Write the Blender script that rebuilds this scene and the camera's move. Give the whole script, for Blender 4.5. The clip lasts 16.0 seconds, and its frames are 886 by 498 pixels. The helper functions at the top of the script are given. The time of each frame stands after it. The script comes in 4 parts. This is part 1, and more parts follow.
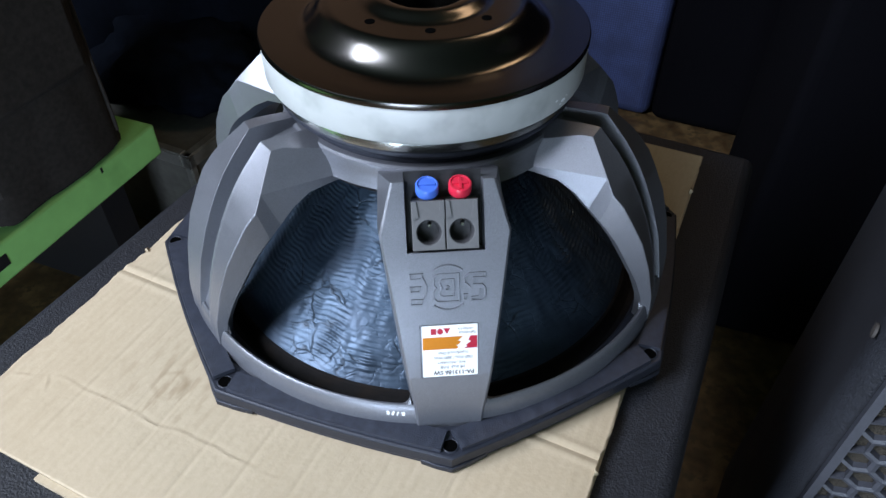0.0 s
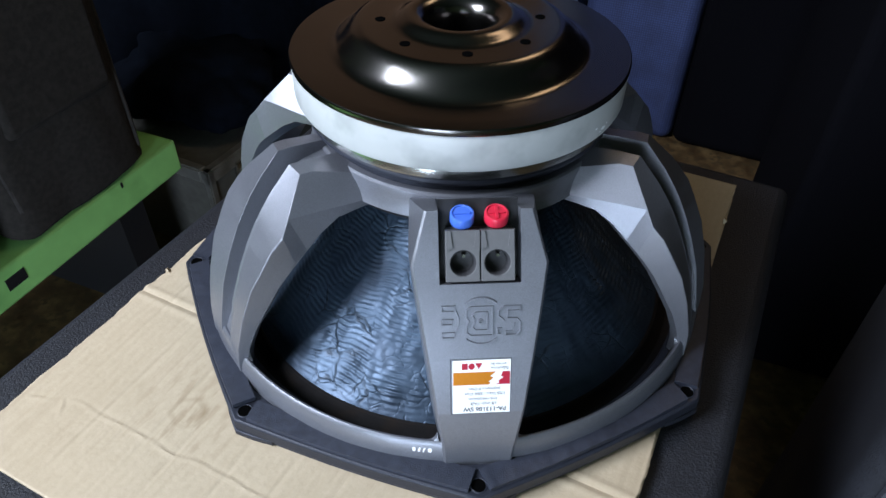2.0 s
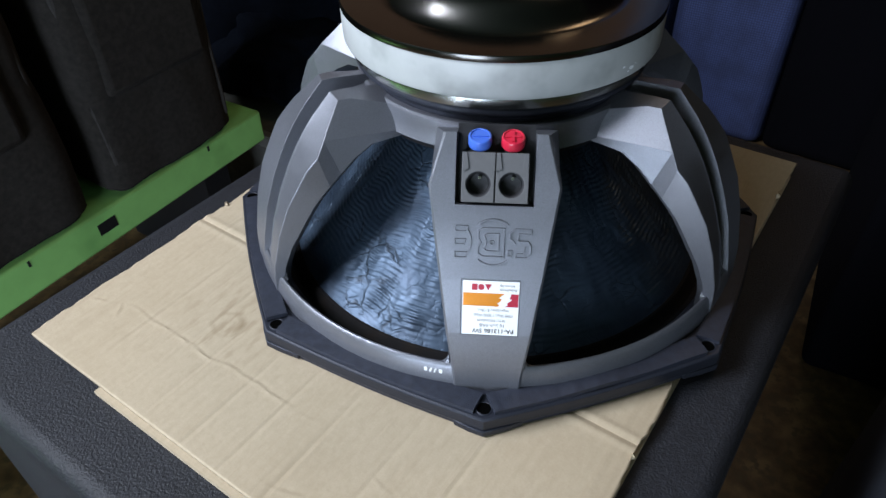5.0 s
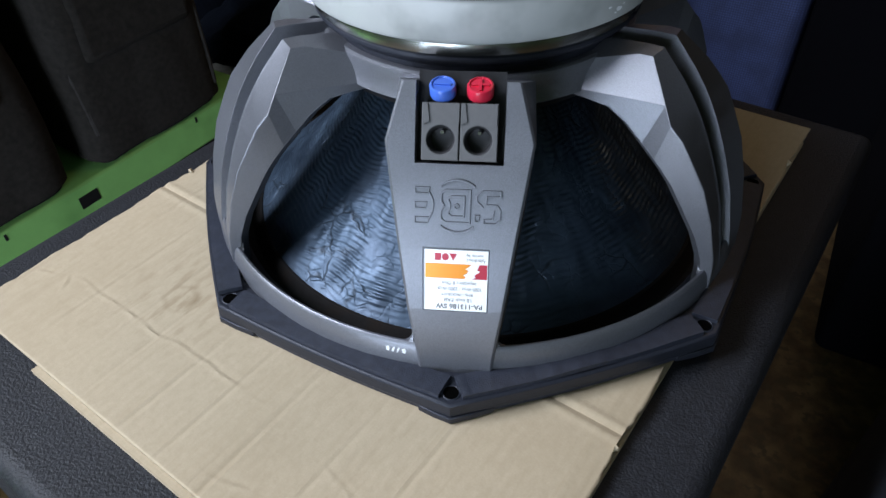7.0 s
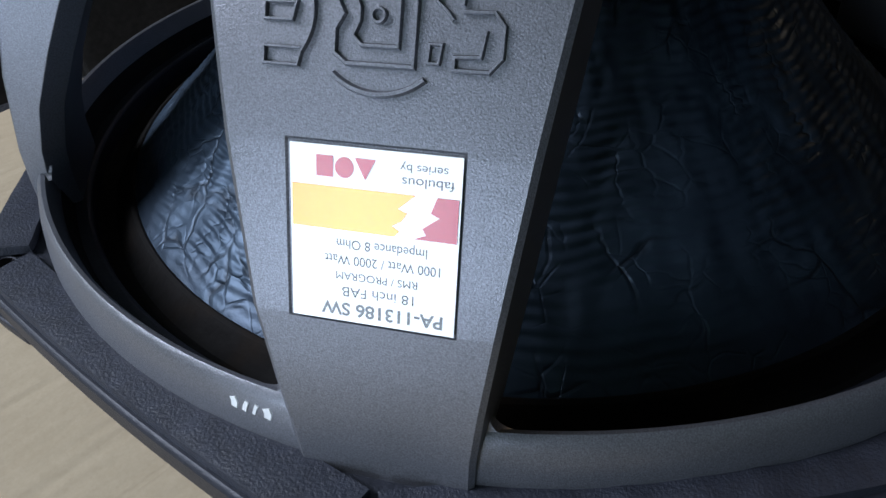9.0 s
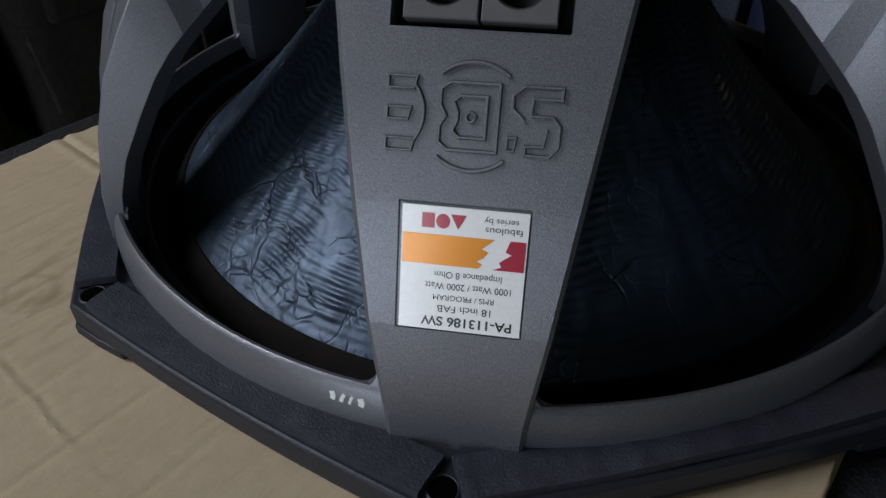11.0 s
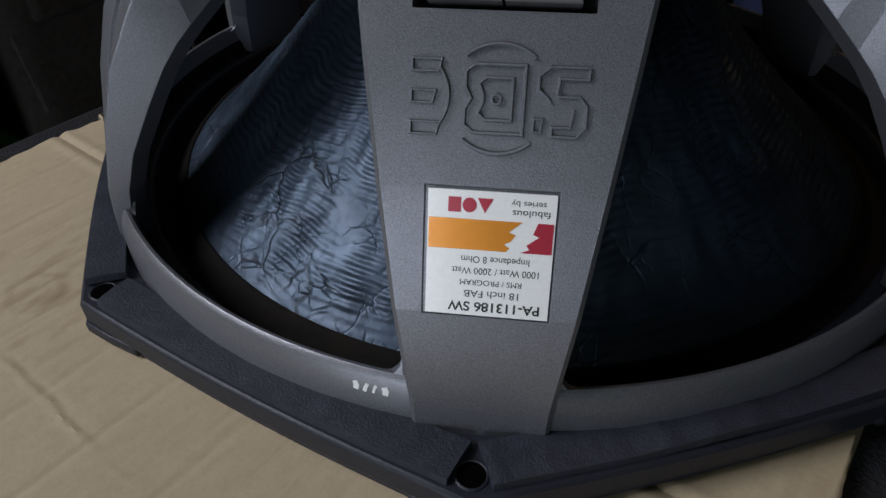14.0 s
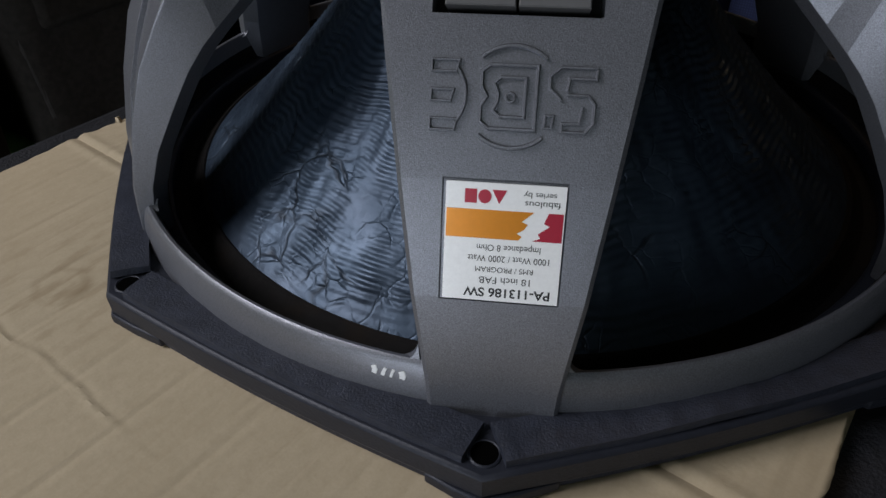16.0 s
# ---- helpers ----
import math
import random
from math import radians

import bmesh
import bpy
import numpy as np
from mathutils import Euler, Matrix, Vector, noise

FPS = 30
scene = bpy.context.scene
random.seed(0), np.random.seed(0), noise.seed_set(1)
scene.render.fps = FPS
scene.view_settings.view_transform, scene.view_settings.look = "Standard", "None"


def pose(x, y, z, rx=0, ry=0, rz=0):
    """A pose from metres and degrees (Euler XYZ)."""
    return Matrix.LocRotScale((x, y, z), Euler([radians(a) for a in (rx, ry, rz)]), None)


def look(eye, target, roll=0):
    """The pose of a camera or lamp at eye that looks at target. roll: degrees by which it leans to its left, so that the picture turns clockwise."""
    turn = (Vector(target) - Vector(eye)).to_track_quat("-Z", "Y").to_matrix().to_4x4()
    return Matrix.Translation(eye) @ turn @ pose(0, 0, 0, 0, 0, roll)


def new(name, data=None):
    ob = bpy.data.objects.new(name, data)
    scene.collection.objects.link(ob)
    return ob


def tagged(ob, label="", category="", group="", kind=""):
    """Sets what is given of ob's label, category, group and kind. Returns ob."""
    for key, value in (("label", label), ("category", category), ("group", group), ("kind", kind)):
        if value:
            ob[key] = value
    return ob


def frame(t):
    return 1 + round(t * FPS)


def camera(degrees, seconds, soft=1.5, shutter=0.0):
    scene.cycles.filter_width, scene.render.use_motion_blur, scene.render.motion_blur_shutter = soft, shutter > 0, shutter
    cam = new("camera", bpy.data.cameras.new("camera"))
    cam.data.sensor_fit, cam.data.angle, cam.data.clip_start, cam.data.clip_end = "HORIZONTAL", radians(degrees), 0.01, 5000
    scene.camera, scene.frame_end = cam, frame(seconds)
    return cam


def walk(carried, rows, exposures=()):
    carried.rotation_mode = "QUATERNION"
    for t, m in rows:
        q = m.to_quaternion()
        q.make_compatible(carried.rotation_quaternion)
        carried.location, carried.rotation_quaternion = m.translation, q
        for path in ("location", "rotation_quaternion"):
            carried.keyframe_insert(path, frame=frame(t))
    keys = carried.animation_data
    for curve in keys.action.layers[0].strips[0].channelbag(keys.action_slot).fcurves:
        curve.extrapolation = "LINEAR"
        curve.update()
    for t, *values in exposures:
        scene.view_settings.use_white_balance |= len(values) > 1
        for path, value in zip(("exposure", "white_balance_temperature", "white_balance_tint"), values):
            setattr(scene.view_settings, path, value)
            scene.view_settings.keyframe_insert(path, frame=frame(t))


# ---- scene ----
cam = camera(65.62, 16.0)
PATH = [
    (0, (-0.02929, -0.46164, 0.42047), (0.01215, -0.02413, 0.01198), 0.598),
    (0.5, (-0.03615, -0.45077, 0.42038), (0.00105, -0.01244, 0.01236), 0.436),
    (1, (-0.03441, -0.44452, 0.42092), (0.00708, -0.00267, 0.01713), 1.492),
    (1.5, (-0.04341, -0.44682, 0.42313), (-0.00399, 0.00083, 0.02557), 1.243),
    (2, (-0.04059, -0.44337, 0.41491), (-0.00903, 0.00518, 0.01767), 0.889),
    (2.5, (0.00365, -0.40711, 0.40849), (0.00017, 0.03070, -0.00177), -0.987),
    (3, (0.05254, -0.37319, 0.38492), (-0.02182, 0.05282, -0.03099), -3.665),
    (3.5, (0.03737, -0.41263, 0.38454), (-0.04847, 0.01216, -0.03042), -3.903),
    (4, (-0.00005, -0.50351, 0.40099), (-0.03225, -0.04644, 0.01363), -0.428),
    (6.5, (0.01890, -0.46366, 0.35346), (-0.04401, -0.02256, -0.04839), -2.622),
    (7, (0.02733, -0.45878, 0.34928), (-0.02659, -0.01805, -0.05426), -1.933),
    (7.5, (0.02437, -0.42921, 0.31460), (-0.02125, 0.01748, -0.08338), -1.225),
    (8, (0.02586, -0.35015, 0.18350), (-0.03179, 0.10680, -0.20104), -2.218),
    (8.5, (0.03964, -0.29353, 0.14694), (-0.05767, 0.13777, -0.25865), -3.002),
    (9, (0.04426, -0.29058, 0.16600), (-0.08663, 0.15510, -0.21379), -3.115),
    (9.5, (0.03869, -0.30784, 0.18266), (-0.08640, 0.14135, -0.19494), -1.556),
    (10, (0.03104, -0.32238, 0.20044), (-0.07589, 0.13222, -0.17625), -0.667),
    (12.5, (0.00979, -0.33905, 0.20900), (-0.05413, 0.12093, -0.17091), -0.797),
    (13, (0.00751, -0.33971, 0.20892), (-0.05699, 0.12017, -0.17102), -0.861),
    (13.5, (0.00895, -0.33919, 0.20760), (-0.05636, 0.12046, -0.17248), -0.841),
    (14, (0.00941, -0.33723, 0.20454), (-0.05653, 0.12004, -0.17830), -1.022),
    (14.5, (0.00791, -0.33824, 0.20390), (-0.06016, 0.11991, -0.17750), -1.188),
    (15, (0.00646, -0.34341, 0.20593), (-0.05853, 0.11487, -0.17586), -1.022),
    (15.5, (0.00622, -0.34748, 0.20872), (-0.05786, 0.11090, -0.17309), -1.019),
    (16, (0.00548, -0.35122, 0.20863), (-0.05822, 0.11042, -0.16931), -0.810),
]
EXPOSURES = ((0, 0.25, 6500, 17), (2, 0.25, 6500, 17), (3, 0.38, 6600, 17), (3.5, 0.48, 6500, 17), (4, 0.25, 6700, 17), (6.5, -0.05, 6700, 17), (7.5, -0.05, 6700, 17), (8, -0.1, 6600, 17), (9, -0.5, 6600, 17), (9.5, -1.05, 6900, 18), (10, -1.42, 7200, 19), (12.5, -1.26, 7450, 20), (16, -1.2, 7550, 20))
walk(cam, [(t, look(eye, target, roll)) for t, eye, target, roll in PATH], EXPOSURES)

# ---- light ----
world = bpy.data.worlds.new("world")
scene.world = world
world.use_nodes = True
world.node_tree.nodes["Background"].inputs[0].default_value = (0.55, 0.7, 1.0, 1)
world.node_tree.nodes["Background"].inputs[1].default_value = 0.15


def area_lamp(name, eye, target, sx, sy, watts, colour):
    data = bpy.data.lights.new(name, "AREA")
    data.shape, data.size, data.size_y, data.energy, data.color = "RECTANGLE", sx, sy, watts, colour
    ob = new(name, data)
    ob.matrix_world = look(eye, target)
    return ob


FLOOR = -0.62
area_lamp("doorway_light", (-0.60, -1.88, 0.02), (-0.60, 0, 0.02), 0.68, 1.2, 30, (0.64, 0.82, 1.0))
area_lamp("window_light", (-1.64, -0.62, 1.49), (0, 0, 0.05), 1.0, 1.0, 92, (0.75, 0.87, 1.0))
# Added warm fill lamp without a known source; brightens the back right cardboard
area_lamp("warm_fill_light", (0.85, 1.0, 1.84), (0.22, 0.15, 0.0), 0.6, 0.6, 6.0, (1.0, 0.72, 0.42))


# ---- helpers of this scene ----
def part(name, bm, material, parent=None, label="", smooth=30.0, recalc=True):
    me = bpy.data.meshes.new(name)
    if recalc:
        bmesh.ops.recalc_face_normals(bm, faces=bm.faces[:])
    bm.to_mesh(me)
    bm.free()
    me.materials.append(material)
    if smooth:
        me.polygons.foreach_set("use_smooth", [True] * len(me.polygons))
        me.set_sharp_from_angle(angle=radians(smooth))
    ob = new(name, me)
    if parent:
        ob.parent = parent
    if label:
        ob["label"] = label
    return ob


def thing(name, label, category, group="", m=None):
    ob = new(name)
    ob.empty_display_size = 0.05
    if m is not None:
        ob.matrix_world = m
    return tagged(ob, label, category, group)


def bevel(ob, width, segments=2, angle=30):
    mod = ob.modifiers.new("bevel", "BEVEL")
    mod.width, mod.segments, mod.limit_method, mod.angle_limit = width, segments, "ANGLE", radians(angle)
    return ob


def box(bm, x0, y0, z0, x1, y1, z1, m=Matrix()):
    v = [bm.verts.new(m @ Vector(p)) for p in
         ((x0, y0, z0), (x1, y0, z0), (x1, y1, z0), (x0, y1, z0), (x0, y0, z1), (x1, y0, z1), (x1, y1, z1), (x0, y1, z1))]
    for f in ((3, 2, 1, 0), (4, 5, 6, 7), (0, 1, 5, 4), (1, 2, 6, 5), (2, 3, 7, 6), (3, 0, 4, 7)):
        bm.faces.new([v[i] for i in f])
    return bm


def boxed(x0, y0, z0, x1, y1, z1, m=Matrix()):
    return box(bmesh.new(), x0, y0, z0, x1, y1, z1, m)


def revolve(profile, n=128, closed=False, bm=None):
    """A turned body from (r, z) pairs round the z axis."""
    bm = bm or bmesh.new()
    rings = []
    for r, z in profile:
        rings.append([bm.verts.new((r * math.sin(2 * math.pi * k / n), -r * math.cos(2 * math.pi * k / n), z)) for k in range(n)])
    pairs = list(zip(rings, rings[1:])) + ([(rings[-1], rings[0])] if closed else [])
    for a, b in pairs:
        for k in range(n):
            bm.faces.new((a[k], a[(k + 1) % n], b[(k + 1) % n], b[k]))
    return bm


def loft(rows, bm=None, caps=True):
    """Closed cross-sections, joined one to the next."""
    bm = bm or bmesh.new()
    vs = [[bm.verts.new(p) for p in row] for row in rows]
    n = len(vs[0])
    for a, b in zip(vs, vs[1:]):
        for k in range(n):
            bm.faces.new((a[k], a[(k + 1) % n], b[(k + 1) % n], b[k]))
    if caps:
        bm.faces.new(vs[0][::-1])
        bm.faces.new(vs[-1])
    return bm


def prism(points, z0, z1, m=Matrix(), bm=None):
    return loft([[m @ Vector((x, y, z)) for x, y in points] for z in (z0, z1)], bm)


def disc(r, z0, z1, m=Matrix(), n=28, bm=None):
    return prism([(r * math.cos(2 * math.pi * k / n), r * math.sin(2 * math.pi * k / n)) for k in range(n)], z0, z1, m, bm)


# ---- materials ----
def material(name, colour, rough=0.5, metal=0.0, spec=0.5, vary=0.12, scale=60, bump=0.0, bump_scale=400, dirt=None, dirt_scale=6, coat=0.0, bump_distance=0.0006):
    """A surface with grain, a broad mottle and fine relief. colour is linear."""
    m = bpy.data.materials.new(name)
    m.use_nodes = True
    nt = m.node_tree
    b = nt.nodes["Principled BSDF"]
    b.inputs["Metallic"].default_value = metal
    b.inputs["Specular IOR Level"].default_value = spec
    b.inputs["Coat Weight"].default_value = coat
    b.inputs["Coat Roughness"].default_value = 0.15
    tex = nt.nodes.new("ShaderNodeTexCoord")

    def noise_node(s, detail=5):
        n = nt.nodes.new("ShaderNodeTexNoise")
        n.inputs["Scale"].default_value, n.inputs["Detail"].default_value = s, detail
        nt.links.new(tex.outputs["Object"], n.inputs["Vector"])
        return n

    def mix(fac, a, c, kind="MIX"):
        x = nt.nodes.new("ShaderNodeMix")
        x.data_type, x.blend_type = "RGBA", kind
        nt.links.new(fac, x.inputs[0])
        for s, v in ((6, a), (7, c)):
            if isinstance(v, tuple):
                x.inputs[s].default_value = (*v, 1)
            else:
                nt.links.new(v, x.inputs[s])
        return x.outputs[2]

    def ramp(socket, lo, hi):
        r = nt.nodes.new("ShaderNodeMapRange")
        r.inputs[1].default_value, r.inputs[2].default_value = lo, hi
        nt.links.new(socket, r.inputs[0])
        return r.outputs[0]

    fine, broad = noise_node(scale), noise_node(dirt_scale, 3)
    lo = tuple(c * (1 - vary) for c in colour)
    hi = tuple(min(1, c * (1 + vary)) for c in colour)
    col = mix(ramp(fine.outputs[0], 0.3, 0.7), lo, hi)
    if dirt:
        col = mix(ramp(broad.outputs[0], 0.52, 0.75), col, dirt)
    nt.links.new(col, b.inputs["Base Color"])
    r = nt.nodes.new("ShaderNodeMapRange")
    r.inputs[1].default_value, r.inputs[2].default_value = 0.3, 0.7
    r.inputs[3].default_value, r.inputs[4].default_value = rough * 0.9, min(1, rough * 1.12)
    nt.links.new(broad.outputs[0], r.inputs[0])
    nt.links.new(r.outputs[0], b.inputs["Roughness"])
    if bump:
        g = noise_node(bump_scale, 3)
        bp = nt.nodes.new("ShaderNodeBump")
        bp.inputs["Strength"].default_value, bp.inputs["Distance"].default_value = bump, bump_distance
        nt.links.new(g.outputs[0], bp.inputs["Height"])
        nt.links.new(bp.outputs[0], b.inputs["Normal"])
    m["mix"] = 0
    return m


BASKET = material("powder_coated_aluminium", (0.205, 0.212, 0.239), 0.37, 0.62, 0.5, 0.28, 2400, 0.45, 2600, dirt_scale=18, bump_distance=0.00022)
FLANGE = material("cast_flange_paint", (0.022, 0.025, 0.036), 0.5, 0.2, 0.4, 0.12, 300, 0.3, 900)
GASKET = material("black_foam_gasket", (0.022, 0.026, 0.040), 0.55, 0, 0.5, 0.25, 200, 0.7, 1100, bump_distance=0.0005)
BLACK_CHROME = material("black_chrome_plate", (0.115, 0.108, 0.102), 0.20, 1.0, 0.5, 0.05, 30, 0, dirt_scale=14)
STEEL = material("zinc_plated_steel", (0.42, 0.42, 0.40), 0.26, 1.0, 0.5, 0.06, 60, 0.05, 300)
MAGNET = material("white_painted_ferrite", (0.41, 0.425, 0.42), 0.42, 0, 0.4, 0.05, 40, 0.15, 160, dirt=(0.27, 0.285, 0.28), dirt_scale=34)
RUBBER = material("black_surround_rubber", (0.006, 0.005, 0.005), 0.75, 0, 0.2, 0.3, 150, 0.6, 300, dirt=(0.016, 0.010, 0.006), dirt_scale=40)
DARK = material("black_plastic", (0.012, 0.012, 0.014), 0.5, 0, 0.4, 0.2, 200)
TERMINAL = material("grey_terminal_plastic", (0.105, 0.105, 0.108), 0.48, 0, 0.45, 0.06, 300, 0.15, 900, bump_distance=0.0003)
HOLE_SHADE = material("hole_shade_black", (0.002, 0.002, 0.002), 1.0, 0, 0.0, 0.1, 50)
FUNNEL = material("shade_darkened_plastic", (0.03, 0.03, 0.033), 0.6, 0, 0.5, 0.1, 200)
BLUE = material("blue_button_plastic", (0.06, 0.16, 0.62), 0.32, 0, 0.5, 0.05, 80)
RED = material("red_button_plastic", (0.60, 0.02, 0.05), 0.32, 0, 0.5, 0.05, 80)
LABEL = material("silver_sticker_paper", (0.90, 0.90, 0.90), 0.36, 0.12, 0.6, 0.03, 900, 0.15, 1600, bump_distance=0.0002, coat=1.0)
ORANGE = material("orange_print", (0.72, 0.24, 0.015), 0.30, 0.5, 0.5, 0.03, 600, coat=1.0)
CRIMSON = material("crimson_print", (0.44, 0.008, 0.035), 0.36, 0.2, 0.5, 0.03, 600, coat=1.0)
INK = material("black_print", (0.02, 0.02, 0.02), 0.4, 0, 0.4, 0.05, 300, coat=1.0)
PAINT_MARK = material("white_paint_marker", (0.80, 0.82, 0.84), 0.5, 0, 0.4, 0.05, 300)
CABINET = material("textured_black_cabinet_paint", (0.012, 0.013, 0.017), 0.6, 0, 0.4, 0.35, 300, 0.8, 620, bump_distance=0.0012)
GREEN = material("green_painted_wood", (0.30, 0.66, 0.20), 0.42, 0, 0.4, 0.06, 25, 0.2, 60, dirt=(0.17, 0.42, 0.12), dirt_scale=9)
BAG = material("black_bag_fabric", (0.028, 0.024, 0.021), 0.9, 0, 0.25, 0.25, 120, 0.7, 800)
BAG_EDGE = material("dark_brown_bag_trim", (0.05, 0.045, 0.042), 0.8, 0, 0.25, 0.2, 120, 0.5, 800)
NAVY = material("dark_navy_cloth", (0.0035, 0.005, 0.009), 0.95, 0, 0.05, 0.25, 60, 0.6, 300)
ALU = material("brushed_aluminium_case", (0.34, 0.33, 0.30), 0.38, 0.7, 0.5, 0.10, 90, 0.1, 200, dirt=(0.2, 0.19, 0.16), dirt_scale=12)
CASE_PANEL = material("ribbed_case_panel", (0.13, 0.125, 0.11), 0.5, 0.3, 0.4, 0.15, 60, 0.2, 200)
BLACK_CLOTH = material("black_grille_cloth", (0.003, 0.003, 0.0042), 1.0, 0, 0.03, 0.3, 400, 0.6, 700)
GRILLE = material("grey_plastic_grille", (0.048, 0.051, 0.062), 0.40, 0, 0.5, 0.12, 200, 0.4, 700)
FOAM = material("brown_black_foam", (0.05, 0.043, 0.034), 0.95, 0, 0.1, 0.7, 700, 1.0, 900, bump_distance=0.002)
PILLAR = material("pale_blue_grey_cloth", (0.11, 0.14, 0.21), 0.8, 0, 0.2, 0.15, 90, 0.4, 500)
WALL = material("dull_green_wall_paint", (0.085, 0.13, 0.06), 0.8, 0, 0.3, 0.1, 8)
CEILING = material("dull_green_ceiling_paint", (0.07, 0.10, 0.075), 0.8, 0, 0.3, 0.2, 6)
WHITE_CARD = material("white_printed_carton", (0.70, 0.74, 0.72), 0.5, 0, 0.4, 0.04, 20)
GREEN_PRINT = material("green_carton_print", (0.05, 0.30, 0.12), 0.5, 0, 0.4, 0.04, 20)
WOOD_WALL = material("brown_wood_wall", (0.30, 0.16, 0.085), 0.6, 0, 0.3, 0.25, 6, dirt=(0.14, 0.075, 0.04), dirt_scale=3)


class Nodes:
    """Short hand for building a node material."""

    def __init__(self, name):
        self.m = bpy.data.materials.new(name)
        self.m.use_nodes = True
        self.t = self.m.node_tree
        self.b = self.t.nodes["Principled BSDF"]
        self.obj = self.add("ShaderNodeTexCoord").outputs["Object"]

    def add(self, kind, **values):
        n = self.t.nodes.new(kind)
        for k, v in values.items():
            if k == "operation":
                n.operation = v
            elif k == "feature":
                n.feature = v
        return n

    def link(self, a, b):
        self.t.links.new(a, b)

    def math(self, op, a, b=0.0, c=0.0):
        n = self.add("ShaderNodeMath", operation=op)
        for i, v in enumerate((a, b, c)):
            if isinstance(v, (int, float)):
                n.inputs[i].default_value = v
            else:
                self.link(v, n.inputs[i])
        return n.outputs[0]

    def mapping(self, scale=(1, 1, 1), rz=0, source=None):
        n = self.add("ShaderNodeMapping")
        n.inputs["Scale"].default_value = scale
        n.inputs["Rotation"].default_value = (0, 0, radians(rz))
        self.link(source or self.obj, n.inputs[0])
        return n.outputs[0]

    def noise(self, scale, detail=4, source=None):
        n = self.add("ShaderNodeTexNoise")
        n.inputs["Scale"].default_value, n.inputs["Detail"].default_value = scale, detail
        self.link(source or self.obj, n.inputs["Vector"])
        return n.outputs[0]

    def range(self, v, a, b, c=0.0, d=1.0):
        n = self.add("ShaderNodeMapRange")
        for i, x in enumerate((a, b, c, d)):
            n.inputs[i + 1].default_value = x
        self.link(v, n.inputs[0])
        return n.outputs[0]

    def mix(self, fac, a, b, kind="MIX"):
        n = self.add("ShaderNodeMix")
        n.data_type, n.blend_type = "RGBA", kind
        if isinstance(fac, float):
            n.inputs[0].default_value = fac
        else:
            self.link(fac, n.inputs[0])
        for i, v in ((6, a), (7, b)):
            if isinstance(v, tuple):
                n.inputs[i].default_value = (*v, 1)
            else:
                self.link(v, n.inputs[i])
        return n.outputs[2]

    def bump(self, h, strength, distance):
        n = self.add("ShaderNodeBump")
        n.inputs["Strength"].default_value, n.inputs["Distance"].default_value = strength, distance
        self.link(h, n.inputs["Height"])
        self.link(n.outputs[0], self.b.inputs["Normal"])

    def set(self, name, v):
        if isinstance(v, (int, float)):
            self.b.inputs[name].default_value = v
        else:
            self.link(v, self.b.inputs[name])


def cone_material():
    k = Nodes("coated_paper_cone")
    warp = k.add("ShaderNodeVectorMath", operation="ADD")
    nv = k.add("ShaderNodeTexNoise")
    nv.inputs["Scale"].default_value = 34
    k.link(k.obj, nv.inputs["Vector"])
    sc = k.add("ShaderNodeVectorMath", operation="SCALE")
    k.link(nv.outputs["Color"], sc.inputs[0])
    sc.inputs["Scale"].default_value = 0.018
    k.link(k.obj, warp.inputs[0])
    k.link(sc.outputs[0], warp.inputs[1])
    heights = []
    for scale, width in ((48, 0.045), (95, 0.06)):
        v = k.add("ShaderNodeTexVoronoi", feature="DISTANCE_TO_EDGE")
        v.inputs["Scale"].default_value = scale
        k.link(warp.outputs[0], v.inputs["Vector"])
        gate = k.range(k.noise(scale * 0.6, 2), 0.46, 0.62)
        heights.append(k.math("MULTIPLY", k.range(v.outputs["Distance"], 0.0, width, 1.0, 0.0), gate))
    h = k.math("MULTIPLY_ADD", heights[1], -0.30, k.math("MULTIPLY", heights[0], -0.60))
    h = k.math("MULTIPLY_ADD", k.noise(160, 3), 0.5, h)
    k.bump(h, 0.6, 0.0013)
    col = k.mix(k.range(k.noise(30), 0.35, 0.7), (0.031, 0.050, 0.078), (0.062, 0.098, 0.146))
    # Creases are also painted darker in the base colour, deepening their shade
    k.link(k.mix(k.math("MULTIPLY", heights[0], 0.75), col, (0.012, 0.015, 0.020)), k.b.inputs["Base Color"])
    k.set("Roughness", k.range(k.noise(60), 0.3, 0.7, 0.38, 0.54))
    k.set("Metallic", 0.6)
    k.set("Specular IOR Level", 0.6)
    return k.m


